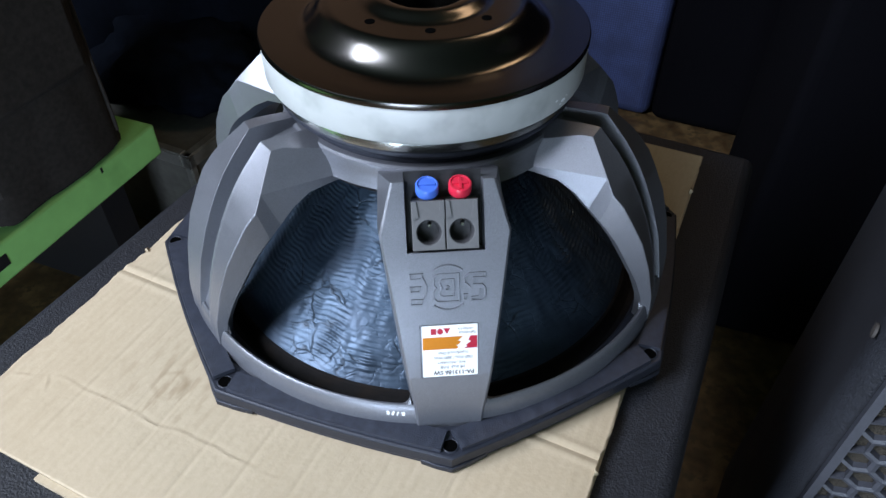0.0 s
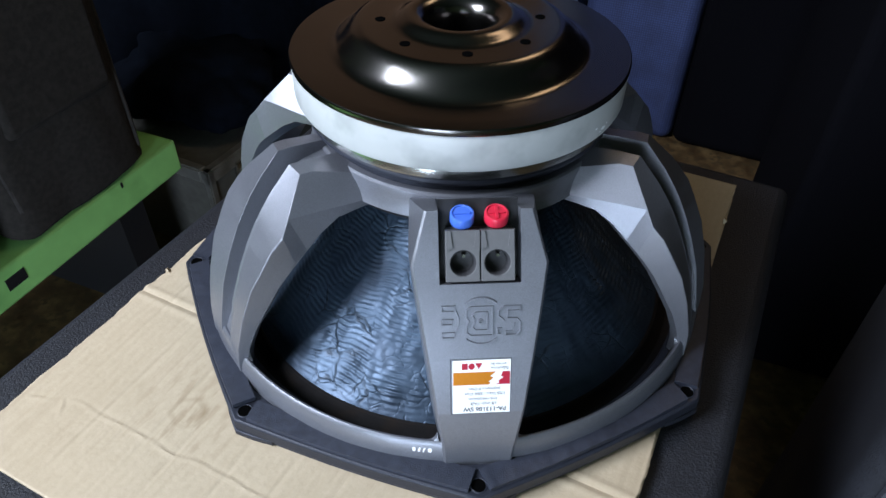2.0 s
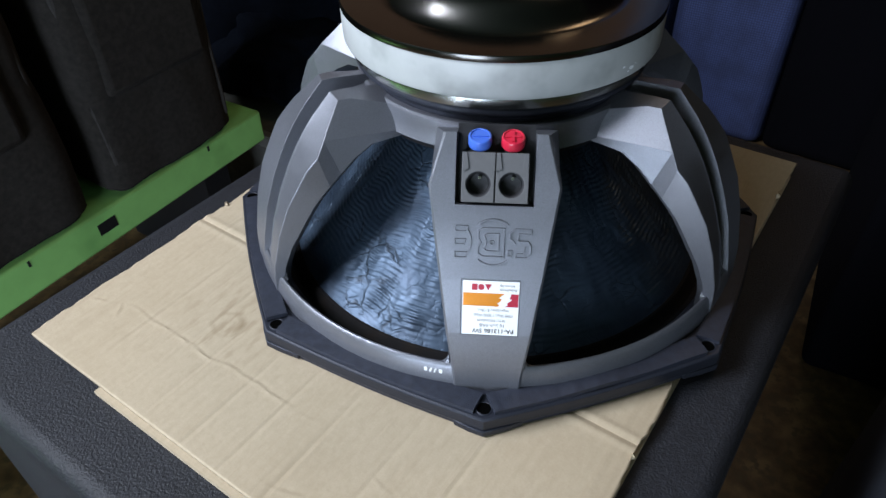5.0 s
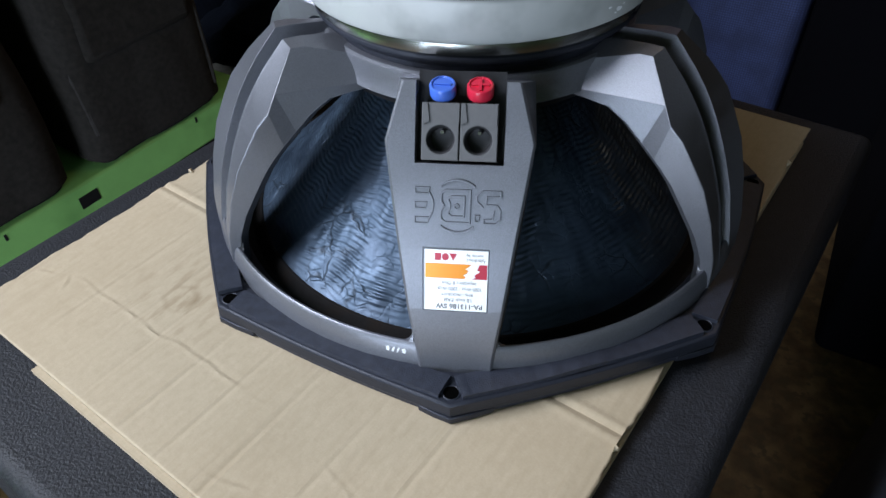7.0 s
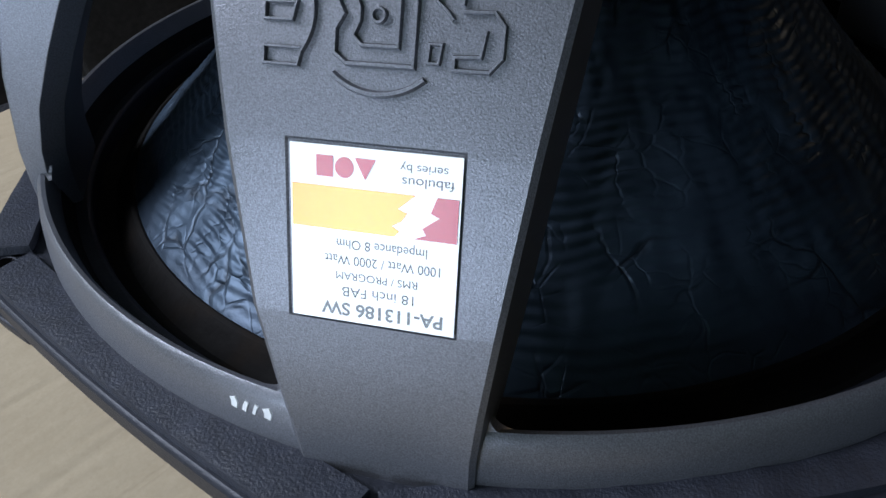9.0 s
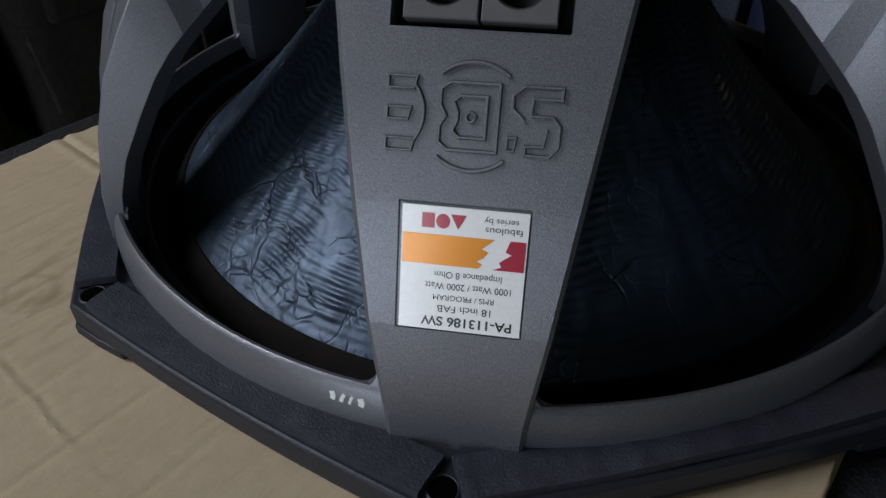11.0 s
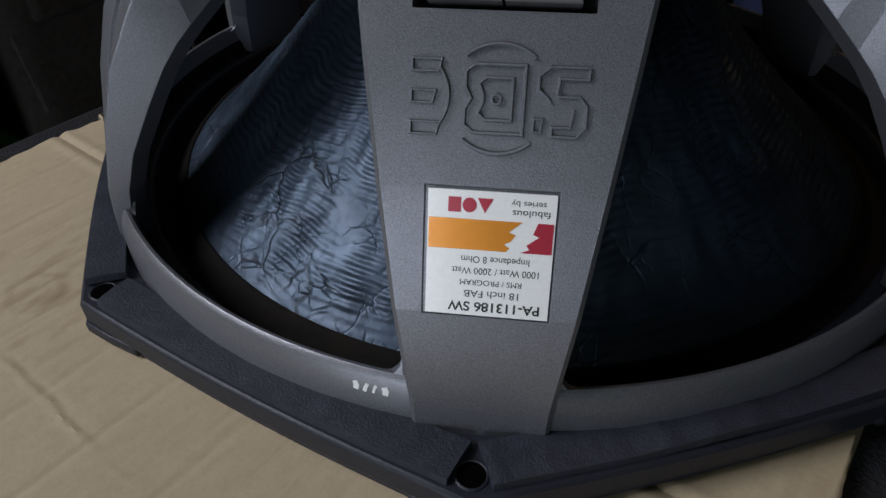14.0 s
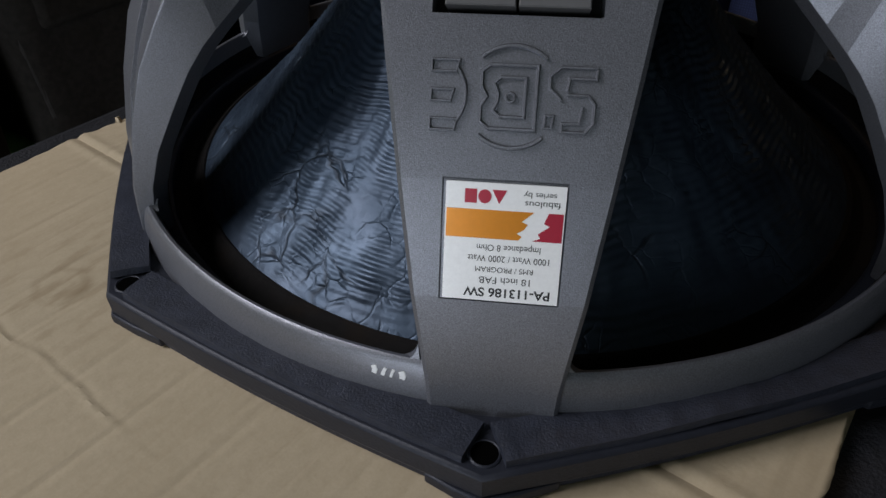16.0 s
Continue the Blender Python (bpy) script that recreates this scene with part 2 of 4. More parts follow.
def cardboard_material():
    k = Nodes("brown_cardboard")
    flutes = k.mapping((1, 1, 1))
    sep = k.add("ShaderNodeSeparateXYZ")
    k.link(flutes, sep.inputs[0])
    wave = k.math("SINE", k.math("MULTIPLY", sep.outputs[0], 2 * math.pi / 0.0072))
    streak = k.noise(1.0, 4, k.mapping((240, 110, 1)))
    broad = k.noise(7, 4)
    col = k.mix(k.range(streak, 0.3, 0.7), (0.462, 0.376, 0.262), (0.505, 0.414, 0.294))
    col = k.mix(k.range(broad, 0.45, 0.75, 0.0, 0.4), col, (0.36, 0.28, 0.18))
    col = k.mix(k.range(k.noise(1.0, 2, k.mapping((230, 1.5, 1))), 0.60, 0.66, 0.0, 0.09), col, (0.34, 0.255, 0.155))
    col = k.mix(k.range(k.noise(900, 3), 0.35, 0.7, 0.0, 0.25), col, (0.40, 0.31, 0.20))
    # faint scores along the flutes, their shade painted in as darker lines
    creases = []
    for stretch, turned, gate_scale in (((46, 0.7, 1), 0, 5), ((20, 0.5, 1), 1, 6)):
        line = k.math("ABSOLUTE", k.math("SUBTRACT", k.noise(1.0, 3, k.mapping(stretch, turned)), 0.5))
        creases.append(k.math("MULTIPLY", k.range(line, 0.0, 0.05, 1.0, 0.0), k.range(k.noise(gate_scale, 2), 0.48, 0.62)))
    crease = k.math("MAXIMUM", creases[0], creases[1])
    col = k.mix(k.math("MULTIPLY", crease, 0.2), col, (0.27, 0.20, 0.12))
    # a round cup stain
    dist = k.add("ShaderNodeVectorMath", operation="DISTANCE")
    k.link(k.obj, dist.inputs[0])
    dist.inputs[1].default_value = STAIN
    ring = k.math("ABSOLUTE", k.math("SUBTRACT", dist.outputs["Value"], 0.011))
    ringm = k.math("MULTIPLY", k.range(ring, 0.0, 0.004, 0.55, 0.0), k.range(k.noise(50), 0.4, 0.6))
    col = k.mix(ringm, col, (0.22, 0.15, 0.08))
    smear = k.math("MULTIPLY", k.range(dist.outputs["Value"], 0.01, 0.06, 0.45, 0.0), k.range(k.noise(1.0, 3, k.mapping((140, 30, 1))), 0.5, 0.62))
    col = k.mix(smear, col, (0.27, 0.19, 0.11))
    k.link(col, k.b.inputs["Base Color"])
    k.set("Roughness", 0.75)
    k.set("Specular IOR Level", 0.25)
    h = k.math("MULTIPLY_ADD", k.noise(300, 3), 0.5, k.math("MULTIPLY", wave, 0.14))
    h = k.math("MULTIPLY_ADD", crease, -0.8, h)
    k.bump(h, 0.42, 0.0008)
    return k.m


def floor_material():
    k = Nodes("brown_patterned_tile")
    v = k.noise(26, 6)
    col = k.mix(k.range(v, 0.35, 0.65), (0.045, 0.024, 0.011), (0.15, 0.095, 0.042))
    col = k.mix(k.range(k.noise(60, 3), 0.5, 0.62), col, (0.06, 0.04, 0.02))
    k.link(col, k.b.inputs["Base Color"])
    k.set("Roughness", 0.4)
    return k.m


def blue_cloth_material():
    k = Nodes("blue_dotted_cloth")
    v = k.add("ShaderNodeTexVoronoi")
    v.inputs["Scale"].default_value, v.inputs["Randomness"].default_value = 170, 0.15
    k.link(k.mapping((1, 1, 1)), v.inputs["Vector"])
    dots = k.range(v.outputs["Distance"], 0.25, 0.5)
    col = k.mix(dots, (0.040, 0.062, 0.170), (0.022, 0.034, 0.100))
    col = k.mix(k.range(k.noise(14), 0.42, 0.62, 0.0, 0.35), col, (0.008, 0.011, 0.030))
    k.link(col, k.b.inputs["Base Color"])
    k.set("Roughness", 0.8)
    k.bump(k.noise(60), 0.4, 0.003)
    return k.m


# ---- axes of the plinth under the driver ----
E1 = Vector((0.505, 0.863, 0))
E2 = Vector((0.863, -0.505, 0))
PLINTH = Matrix((( E2.x, E1.x, 0, 0), (E2.y, E1.y, 0, 0), (0, 0, 1, 0), (0, 0, 0, 1)))
STAIN = (-0.1014, -0.2227, 0.0)
CONE, CARD, TILE, BLUE_CLOTH = cone_material(), cardboard_material(), floor_material(), blue_cloth_material()

# ---- room ----
def slab(name, size, label):
    ob = part(name, boxed(*size), {"floor": TILE, "ceiling": CEILING, "wall_north": WOOD_WALL}.get(name, WALL), smooth=0)
    return tagged(ob, label, name.split("_")[0], kind="structure")


slab("floor", (-2.2, -2.2, FLOOR - 0.1, 2.4, 2.6, FLOOR), "brown patterned tile floor of the dim room")
slab("ceiling", (-2.2, -2.2, 1.9, 2.4, 2.6, 2.0), "dull green painted ceiling of the dim room")
slab("wall_north", (-2.2, 2.4, FLOOR, 2.4, 2.6, 1.9), "brown wood-clad wall behind the equipment")
slab("wall_east", (2.2, -2.0, FLOOR, 2.4, 2.4, 1.9), "plain dull green wall beside the cabinets")
slab("wall_south", (-2.2, -2.2, FLOOR, 2.4, -2.0, 1.9), "plain dull green wall opposite the equipment")
slab("wall_west", (-2.2, -2.0, FLOOR, -2.0, 2.4, 1.9), "plain dull green wall with daylight before it")

# ---- plinth cabinet ----
TOP = -0.009
plinth = thing("subwoofer_cabinet", "black textured wooden subwoofer cabinet used as a table", "speaker cabinet", m=PLINTH)
bevel(part("cabinet_body", boxed(-0.262, -0.372, FLOOR, 0.256, 0.285, TOP), CABINET, plinth, smooth=60), 0.012, 4)

# ---- cardboard ----
# wrinkles: middle, direction, half length
WRINKLES = ((-0.083, -0.2535, 1.0, 0.02, 0.108), (-0.201, -0.262, 0.92, 0.40, 0.015), (-0.183, -0.265, 0.62, -0.78, 0.013), (0.045, -0.300, 0.96, 0.2, 0.03), (-0.02, -0.20, 0.97, 0.2, 0.03), (0.12, -0.27, 0.98, -0.17, 0.05), (-0.15, -0.09, 0.9, 0.43, 0.03))
# straight score marks along the flutes: side place, middle
SCORES = ((-0.155, -0.24), (-0.112, -0.20), (-0.086, -0.26), (-0.045, -0.29), (-0.010, -0.27), (0.028, -0.28), (0.075, -0.27), (0.120, -0.24), (-0.19, -0.12), (0.16, -0.25))


def cardboard():
    m = PLINTH
    inv = m.inverted()
    ob = thing("cardboard_sheet", "creased brown corrugated cardboard sheet on the cabinet", "cardboard", m=m)
    # corner places in plinth axes
    left, right, front, back = -0.221, 0.203, -0.3155, 0.247
    fold = -0.147
    bm = bmesh.new()
    nx, ny = 330, 400
    grid = []
    for i in range(nx + 1):
        row = []
        for j in range(ny + 1):
            a, b = i / nx, j / ny
            x = left + (right - left) * a
            y = front + (back - front) * b
            ragged = 0.0025 * noise.noise((y * 30, 3.1, 0)) + 0.0012 * noise.noise((y * 130, 7, 0))
            if a == 0 or a == 1:
                x += ragged
            z = 0.0009 * noise.noise((x * 14, y * 9, 1.5)) - 0.0007
            # the fold across the sheet, then wrinkles
            z += -0.0009 * math.exp(-((y - fold) / 0.0016) ** 2) + 0.0006 * math.exp(-((abs(y - fold) - 0.005) / 0.0025) ** 2)
            for (cx, cy, dx, dy, reach) in WRINKLES:
                s = (x - cx) * dx + (y - cy) * dy
                q = (x - cx) * -dy + (y - cy) * dx + 0.004 * noise.noise((s * 38, cx * 9, 2)) + 0.0004 * noise.noise((s * 150, cx * 9, 5))
                soft = max(0.0, 1 - (abs(s) / reach) ** 4) * min(1, max(0.1, 0.7 + 1.6 * noise.noise((s * 55, cx * 17, 8))))
                z += soft * (0.0005 * math.exp(-(q / 0.0012) ** 2) - 0.00035 * math.exp(-((q - 0.0024) / 0.0015) ** 2))
            for sx, sy in SCORES:
                z -= 0.00055 * math.exp(-((x - sx + 0.0006 * noise.noise((y * 20, sx * 40, 1))) / 0.0014) ** 2) * max(0, 1 - abs(y - sy) / 0.11)
            row.append(bm.verts.new((x, y, z)))
        grid.append(row)
    for i in range(nx):
        for j in range(ny):
            bm.faces.new((grid[i][j], grid[i + 1][j], grid[i + 1][j + 1], grid[i][j + 1]))
    sheet = part("top_sheet", bm, CARD, ob, recalc=False)
    s = sheet.modifiers.new("thickness", "SOLIDIFY")
    s.thickness, s.offset = 0.0035, -1
    # the folded layer beneath
    part("under_layer", boxed(-0.134, front - 0.0045, TOP + 0.0004, right + 0.001, back - 0.02, -0.0047), CARD, ob)
    return ob


cardboard()

# ---- loudspeaker driver ----
driver = thing("loudspeaker_driver", "large grey cast-frame bass loudspeaker driver lying face down on cardboard", "loudspeaker")


def turn(a):
    return Matrix.Rotation(radians(a), 4, "Z")


def leg_point(u, r, z):
    return Vector((u, -r, z))


# flange: an eight-cornered plate with a bolt hole at each corner
def flange_outline(grow=0.0, n=12):
    pts = []
    for k in range(8):
        a0, a1 = radians(45 * k), radians(45 * k + 45)
        p0 = Vector((math.sin(a0), -math.cos(a0))) * (0.2292 + grow)
        p1 = Vector((math.sin(a1), -math.cos(a1))) * (0.2292 + grow)
        out = ((p0 + p1) / 2).normalized()
        for j in range(n):
            f = j / n
            pts.append(p0.lerp(p1, f) + out * 0.0032 * math.sin(math.pi * f))
    return pts


def ring_plate(outer, inner_r, z0, z1):
    bm = bmesh.new()
    inner = [p.normalized() * inner_r for p in outer]
    n = len(outer)
    v = [[bm.verts.new((p.x, p.y, z)) for p in pts] for pts, z in ((outer, z0), (outer, z1), (inner, z1), (inner, z0))]
    for a, b in zip(v, v[1:] + v[:1]):
        for k in range(n):
            bm.faces.new((a[k], a[(k + 1) % n], b[(k + 1) % n], b[k]))
    return bm


bevel(part("flange", ring_plate(flange_outline(), 0.188, 0.0052, 0.0165), FLANGE, driver, "dark cast eight-cornered flange"), 0.0015, 2, 40)
part("front_gasket", ring_plate(flange_outline(-0.0022), 0.190, 0.0005, 0.0052), GASKET, driver)


def corner_pad(k):
    """The thickened underside of the flange round a bolt hole."""
    a = radians(45 * k)
    corner = Vector((math.sin(a), -math.cos(a))) * 0.2304
    pts = []
    for side in (-1, 1):
        b = a + side * radians(45)
        along = (Vector((math.sin(b), -math.cos(b))) * 0.2304 - corner).normalized()
        reach = 0.026 + 0.006 * noise.noise((k * 2.3, side, 0.5))
        inward = -corner.normalized() * 0.013
        edge = [corner + along * reach + inward, corner + along * reach, corner + along * (reach * 0.5) - inward * 0.05]
        pts += edge if side < 0 else [corner] + edge[::-1]
    bm = prism([tuple(p) for p in pts], 0.0004, 0.0056)
    bevel(part("corner_pad", bm, FLANGE, driver), 0.0008, 2, 40)


for k in range(8):
    corner_pad(k)


def gasket_strip(k):
    """One foam strip along an edge of the flange, between two bolt holes."""
    a0, a1 = radians(45 * k), radians(45 * k + 45)
    p0 = Vector((math.sin(a0), -math.cos(a0))) * 0.2275
    p1 = Vector((math.sin(a1), -math.cos(a1))) * 0.2275
    along = (p1 - p0).normalized()
    out = ((p0 + p1) / 2).normalized()
    ln = (p1 - p0).length
    rows = []
    for j in range(61):
        f = j / 60
        s = 0.008 + (ln - 0.016) * f
        c = p0 + along * s
        bow = 0.0035 * math.sin(math.pi * s / ln)
        lift = 0.0026 * max(0, noise.noise((k * 3.7, f * 3, 0.3))) + 0.0003 * noise.noise((k, f * 16, 5))
        o0, o1 = bow - 0.0010, bow - 0.0170
        z0, z1 = 0.0163 + lift * 0.8, 0.0194 + lift
        fold = 0.0009 * max(0.0, 1 - abs(noise.noise((k * 5.1, f * 7, 2.2))) * 6) * (1.0 if k % 2 == 0 else 0.4)
        rows.append([Vector((*(c + out * o0), z0)), Vector((*(c + out * (o0 - 0.0004)), z1)),
                     Vector((*(c + out * (o1 + 0.012)), z1 + 0.0002 + fold)), Vector((*(c + out * (o1 + 0.007)), z1 + 0.0003 + fold * 0.6)), Vector((*(c + out * o1), z1)), Vector((*(c + out * o1), z0))])
    return part("gasket_strip", loft(rows), GASKET, driver, smooth=50)


for k in range(8):
    gasket_strip(k)


def bolt_hole(k):
    a = radians(45 * k)
    m = Matrix.Translation((0.2195 * math.sin(a), -0.2195 * math.cos(a), 0.0))
    bm = bmesh.new()
    n = 20
    prof = ((0.0046, 0.0168), (0.0050, 0.0172), (0.0056, 0.0169), (0.0059, 0.0160), (0.0036, 0.0160), (0.0043, 0.0166))
    vs = [[bm.verts.new(m @ Vector((r * math.cos(2 * math.pi * j / n), r * math.sin(2 * math.pi * j / n), z))) for j in range(n)] for r, z in prof]
    for p, q in zip(vs, vs[1:] + vs[:1]):
        for j in range(n):
            bm.faces.new((p[j], p[(j + 1) % n], q[(j + 1) % n], q[j]))
    rim = part("bolt_hole", bm, FLANGE, driver)
    # Flat black disc paints the shade inside the hole; the flange isn't pierced
    part("hole_shade_disc", disc(0.0046, 0.0163, 0.01685, m, 20), HOLE_SHADE, rim)


for k in range(8):
    bolt_hole(k)

# ring wall, collar, moving parts
part("basket_ring", revolve([(0.2042, 0.0160), (0.2036, 0.022), (0.2026, 0.0275), (0.2014, 0.0315), (0.2004, 0.0335), (0.1993, 0.0344), (0.1980, 0.0340), (0.1968, 0.0315), (0.194, 0.016)], 192, True), BASKET, driver)
part("basket_collar", revolve([(0.0990, 0.1585), (0.1040, 0.1588), (0.1058, 0.1578), (0.1064, 0.1560), (0.1060, 0.1520), (0.1066, 0.1470), (0.1078, 0.1430), (0.1086, 0.1408), (0.1072, 0.1394), (0.0965, 0.1394), (0.0965, 0.1585)], 160, True), BASKET, driver)
# Neck takes the dark flange paint to stand in for the magnet's shade
part("basket_neck", revolve([(0.060, 0.1724), (0.1068, 0.1724), (0.1082, 0.1714), (0.1085, 0.1698), (0.1078, 0.1682), (0.1030, 0.1655), (0.1000, 0.1620), (0.0992, 0.1570), (0.060, 0.1570)], 128, True), FLANGE, driver, "basket neck coloured dark for the shade below the magnet")
part("spider_ring", revolve([(0.1040, 0.1400), (0.1020, 0.1330), (0.0520, 0.1325), (0.0520, 0.1400)], 128, True), DARK, driver, "black suspension ring below the collar")


def cone_mesh():
    prof = [(0.1735 - 0.1135 * q - 0.040 * q * (1 - q), 0.012 + 0.126 * q) for q in (k / 12 for k in range(13))]
    n, m = 440, 230
    bm = bmesh.new()
    rings = []
    for j in range(m + 1):
        f = j / m * (len(prof) - 1)
        i = min(int(f), len(prof) - 2)
        g = f - i
        r0 = prof[i][0] * (1 - g) + prof[i + 1][0] * g
        z0 = prof[i][1] * (1 - g) + prof[i + 1][1] * g
        fade = min(1, j / 20)
        ring = []
        for k in range(n):
            a = 2 * math.pi * k / n
            x, y = math.sin(a), -math.cos(a)
            w = noise.noise((x * 5, y * 5, z0 * 16))
            rib = math.sin((z0 + 0.0030 * w + 0.0013 * noise.noise((x * 11, y * 11, z0 * 60))) * 2 * math.pi / 0.0028) * max(0.0, 0.65 + 1.3 * noise.noise((x * 17, y * 17, z0 * 60)))
            pucker = noise.noise((x * 24, y * 24, z0 * 105)) + 0.6 * noise.noise((x * 58, y * 58, z0 * 210))
            d = fade * (0.00037 * rib + 0.00065 * pucker + 0.0008 * w)
            ring.append(bm.verts.new(((r0 + d * 0.7) * x, (r0 + d * 0.7) * y, z0 + d * 0.7)))
        rings.append(ring)
    for a, b in zip(rings, rings[1:]):
        for k in range(n):
            bm.faces.new((a[k], a[(k + 1) % n], b[(k + 1) % n], b[k]))
    return bm


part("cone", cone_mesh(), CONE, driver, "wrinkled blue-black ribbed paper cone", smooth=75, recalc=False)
part("surround", revolve([(0.1955, 0.0255), (0.1940, 0.0180), (0.1910, 0.0110), (0.1870, 0.0072), (0.1820, 0.0062), (0.1790, 0.0078), (0.1768, 0.0108), (0.1746, 0.0132), (0.1730, 0.0136), (0.1717, 0.0128), (0.1717, 0.0045), (0.1955, 0.0045)], 160, True), RUBBER, driver, "black folded cloth surround")

# magnet stack
part("top_plate", revolve([(0.05, 0.1722), (0.1070, 0.1722), (0.1090, 0.1734), (0.1094, 0.1790), (0.1082, 0.1822), (0.05, 0.1822)], 160, True), STEEL, driver, "bare steel front plate ring")
part("magnet", revolve([(0.05, 0.1814), (0.1120, 0.1814), (0.1138, 0.1826), (0.1147, 0.1848), (0.1149, 0.2045), (0.1139, 0.2072), (0.05, 0.2072)], 192, True), MAGNET, driver, "white scuffed ferrite magnet ring")


def back_plate():
    prof = [(0.05, 0.2068), (0.1140, 0.2068), (0.1152, 0.2072), (0.1154, 0.2080), (0.1154, 0.2104), (0.1152, 0.2111), (0.1146, 0.2115)]
    for j in range(26):
        f = j / 25
        prof.append((0.107 - 0.042 * f, 0.2117 + 0.0155 * (1 - math.cos(math.pi * min(1, max(0, (f - 0.42) / 0.55)))) / 2))
    prof += [(r, z - 0.0075) for r, z in ((0.0600, 0.2348), (0.0490, 0.2348), (0.0450, 0.2350), (0.0425, 0.2359), (0.0398, 0.2374), (0.0365, 0.2388), (0.0330, 0.2393), (0.0295, 0.2388), (0.0262, 0.2372), (0.0235, 0.2345), (0.0217, 0.2308), (0.0208, 0.2260), (0.0205, 0.2150), (0.0204, 0.19), (0.0204, 0.165))]
    return revolve(prof, 192)


plate = part("back_plate", back_plate(), BLACK_CHROME, driver, "black chrome pressed back plate", smooth=28)
for k in range(8):
    a = radians(45 * k)
    # Flat black disc in place of a shaded recess
    part("recess_shade_disc", disc(0.0034, 0.2270, 0.22765, Matrix.Translation((0.0535 * math.sin(a), -0.0535 * math.cos(a), 0)), 20), HOLE_SHADE, plate)


def chip(a, r, z, size, seed):
    """A bare patch where the white paint flaked off."""
    bm = bmesh.new()
    n = 9
    pts = [(size * (0.6 + 0.6 * abs(noise.noise((j, seed, 0.5)))) * math.cos(2 * math.pi * j / n), 0.5 * size * (0.6 + 0.6 * abs(noise.noise((j, seed, 3.5)))) * math.sin(2 * math.pi * j / n)) for j in range(n)]
    return prism(pts, 0, 0.00014, turn(a) @ Matrix.Translation((0, -r, z)) @ pose(0, 0, 0, 90, 0, 0), bm)


MAG = [o for o in driver.children if o.name.startswith("magnet")][0]
for a, z, size, seed in ((47, 0.1960, 0.0034, 1), (43, 0.1985, 0.0018, 5), (45.5, 0.1945, 0.0012, 2), (49, 0.1978, 0.0010, 3)):
    part("paint_chip", chip(a, 0.11485, z - 0.0072, size, seed), PAINT_MARK, MAG, smooth=0)


# ordinary leg: two ridges with a groove between, wide flanks down to the openings
def side_leg():
    # stations from the collar down to the flange: ridge (r, z), then outer edge, middle edge and inner edge (u, r, z)
    stations = (
        ((0.0940, 0.1590), (0.0288, 0.0940, 0.1560), (0.0387, 0.0940, 0.1420), (0.0387, 0.0940, 0.1365)),
        ((0.1035, 0.1630), (0.0276, 0.1025, 0.1573), (0.0387, 0.1033, 0.1415), (0.0390, 0.1035, 0.1365)),
        ((0.1264, 0.1652), (0.0219, 0.1264, 0.1640), (0.0369, 0.1250, 0.1428), (0.0392, 0.1200, 0.1355)),
        ((0.1363, 0.1653), (0.0213, 0.1347, 0.1642), (0.0358, 0.1380, 0.1436), (0.0392, 0.1330, 0.1280)),
        ((0.1519, 0.1489), (0.0344, 0.1513, 0.1448), (0.0349, 0.1514, 0.1441), (0.0400, 0.1440, 0.1190)),
        ((0.1600, 0.1385), (0.0390, 0.1583, 0.1353), (0.0393, 0.1583, 0.1345), (0.0402, 0.1532, 0.1110)),
        ((0.1660, 0.1297), (0.0380, 0.1668, 0.1272), (0.0384, 0.1668, 0.1264), (0.0400, 0.1596, 0.1048)),
        ((0.1730, 0.1176), (0.0367, 0.1740, 0.1160), (0.0371, 0.1740, 0.1152), (0.0385, 0.1668, 0.0955)),
        ((0.1820, 0.0990), (0.0341, 0.1846, 0.0978), (0.0345, 0.1845, 0.0970), (0.0366, 0.1755, 0.0812)),
        ((0.1919, 0.0735), (0.0310, 0.1935, 0.0737), (0.0314, 0.1933, 0.0730), (0.0331, 0.1865, 0.0612)),
        ((0.1990, 0.0450), (0.0274, 0.2008, 0.0444), (0.0278, 0.2004, 0.0438), (0.0299, 0.1930, 0.0434)),
        ((0.2014, 0.0330), (0.0268, 0.2020, 0.0335), (0.0272, 0.2016, 0.0330), (0.0290, 0.1950, 0.0330)),
        ((0.2033, 0.0190), (0.0265, 0.2030, 0.0190), (0.0269, 0.2026, 0.0188), (0.0286, 0.1955, 0.0190)),
    )
    grooves = (0.003, 0.006, 0.012, 0.016, 0.018, 0.018, 0.018, 0.017, 0.016, 0.012, 0.006, 0.003, 0.001)
    rows = []
    for i, (((r, z), outer, middle, (ui, ri, zi)), gd) in enumerate(zip(stations, grooves)):
        nr, nz = (0.45, 0.89) if i < 4 else (0.85, 0.52)
        half = [(0.0078, r - gd * nr, z - gd * nz), (0.0090, r, z), (0.0110, r - 0.0004, z - 0.0004), outer, middle, (ui, ri, zi), (ui - 0.007, ri - 0.006, zi - 0.003)]
        rows.append([leg_point(*p) for p in half] + [leg_point(-u, rr, zz) for u, rr, zz in reversed(half)])
    return loft(rows)


leg = bevel(part("basket_leg", side_leg(), BASKET, driver, smooth=10), 0.0008, 2, 18)
for a in (120, 180, 240, 300):
    o = leg.copy()
    scene.collection.objects.link(o)
    o.matrix_basis = turn(a)
leg.matrix_basis = turn(60)


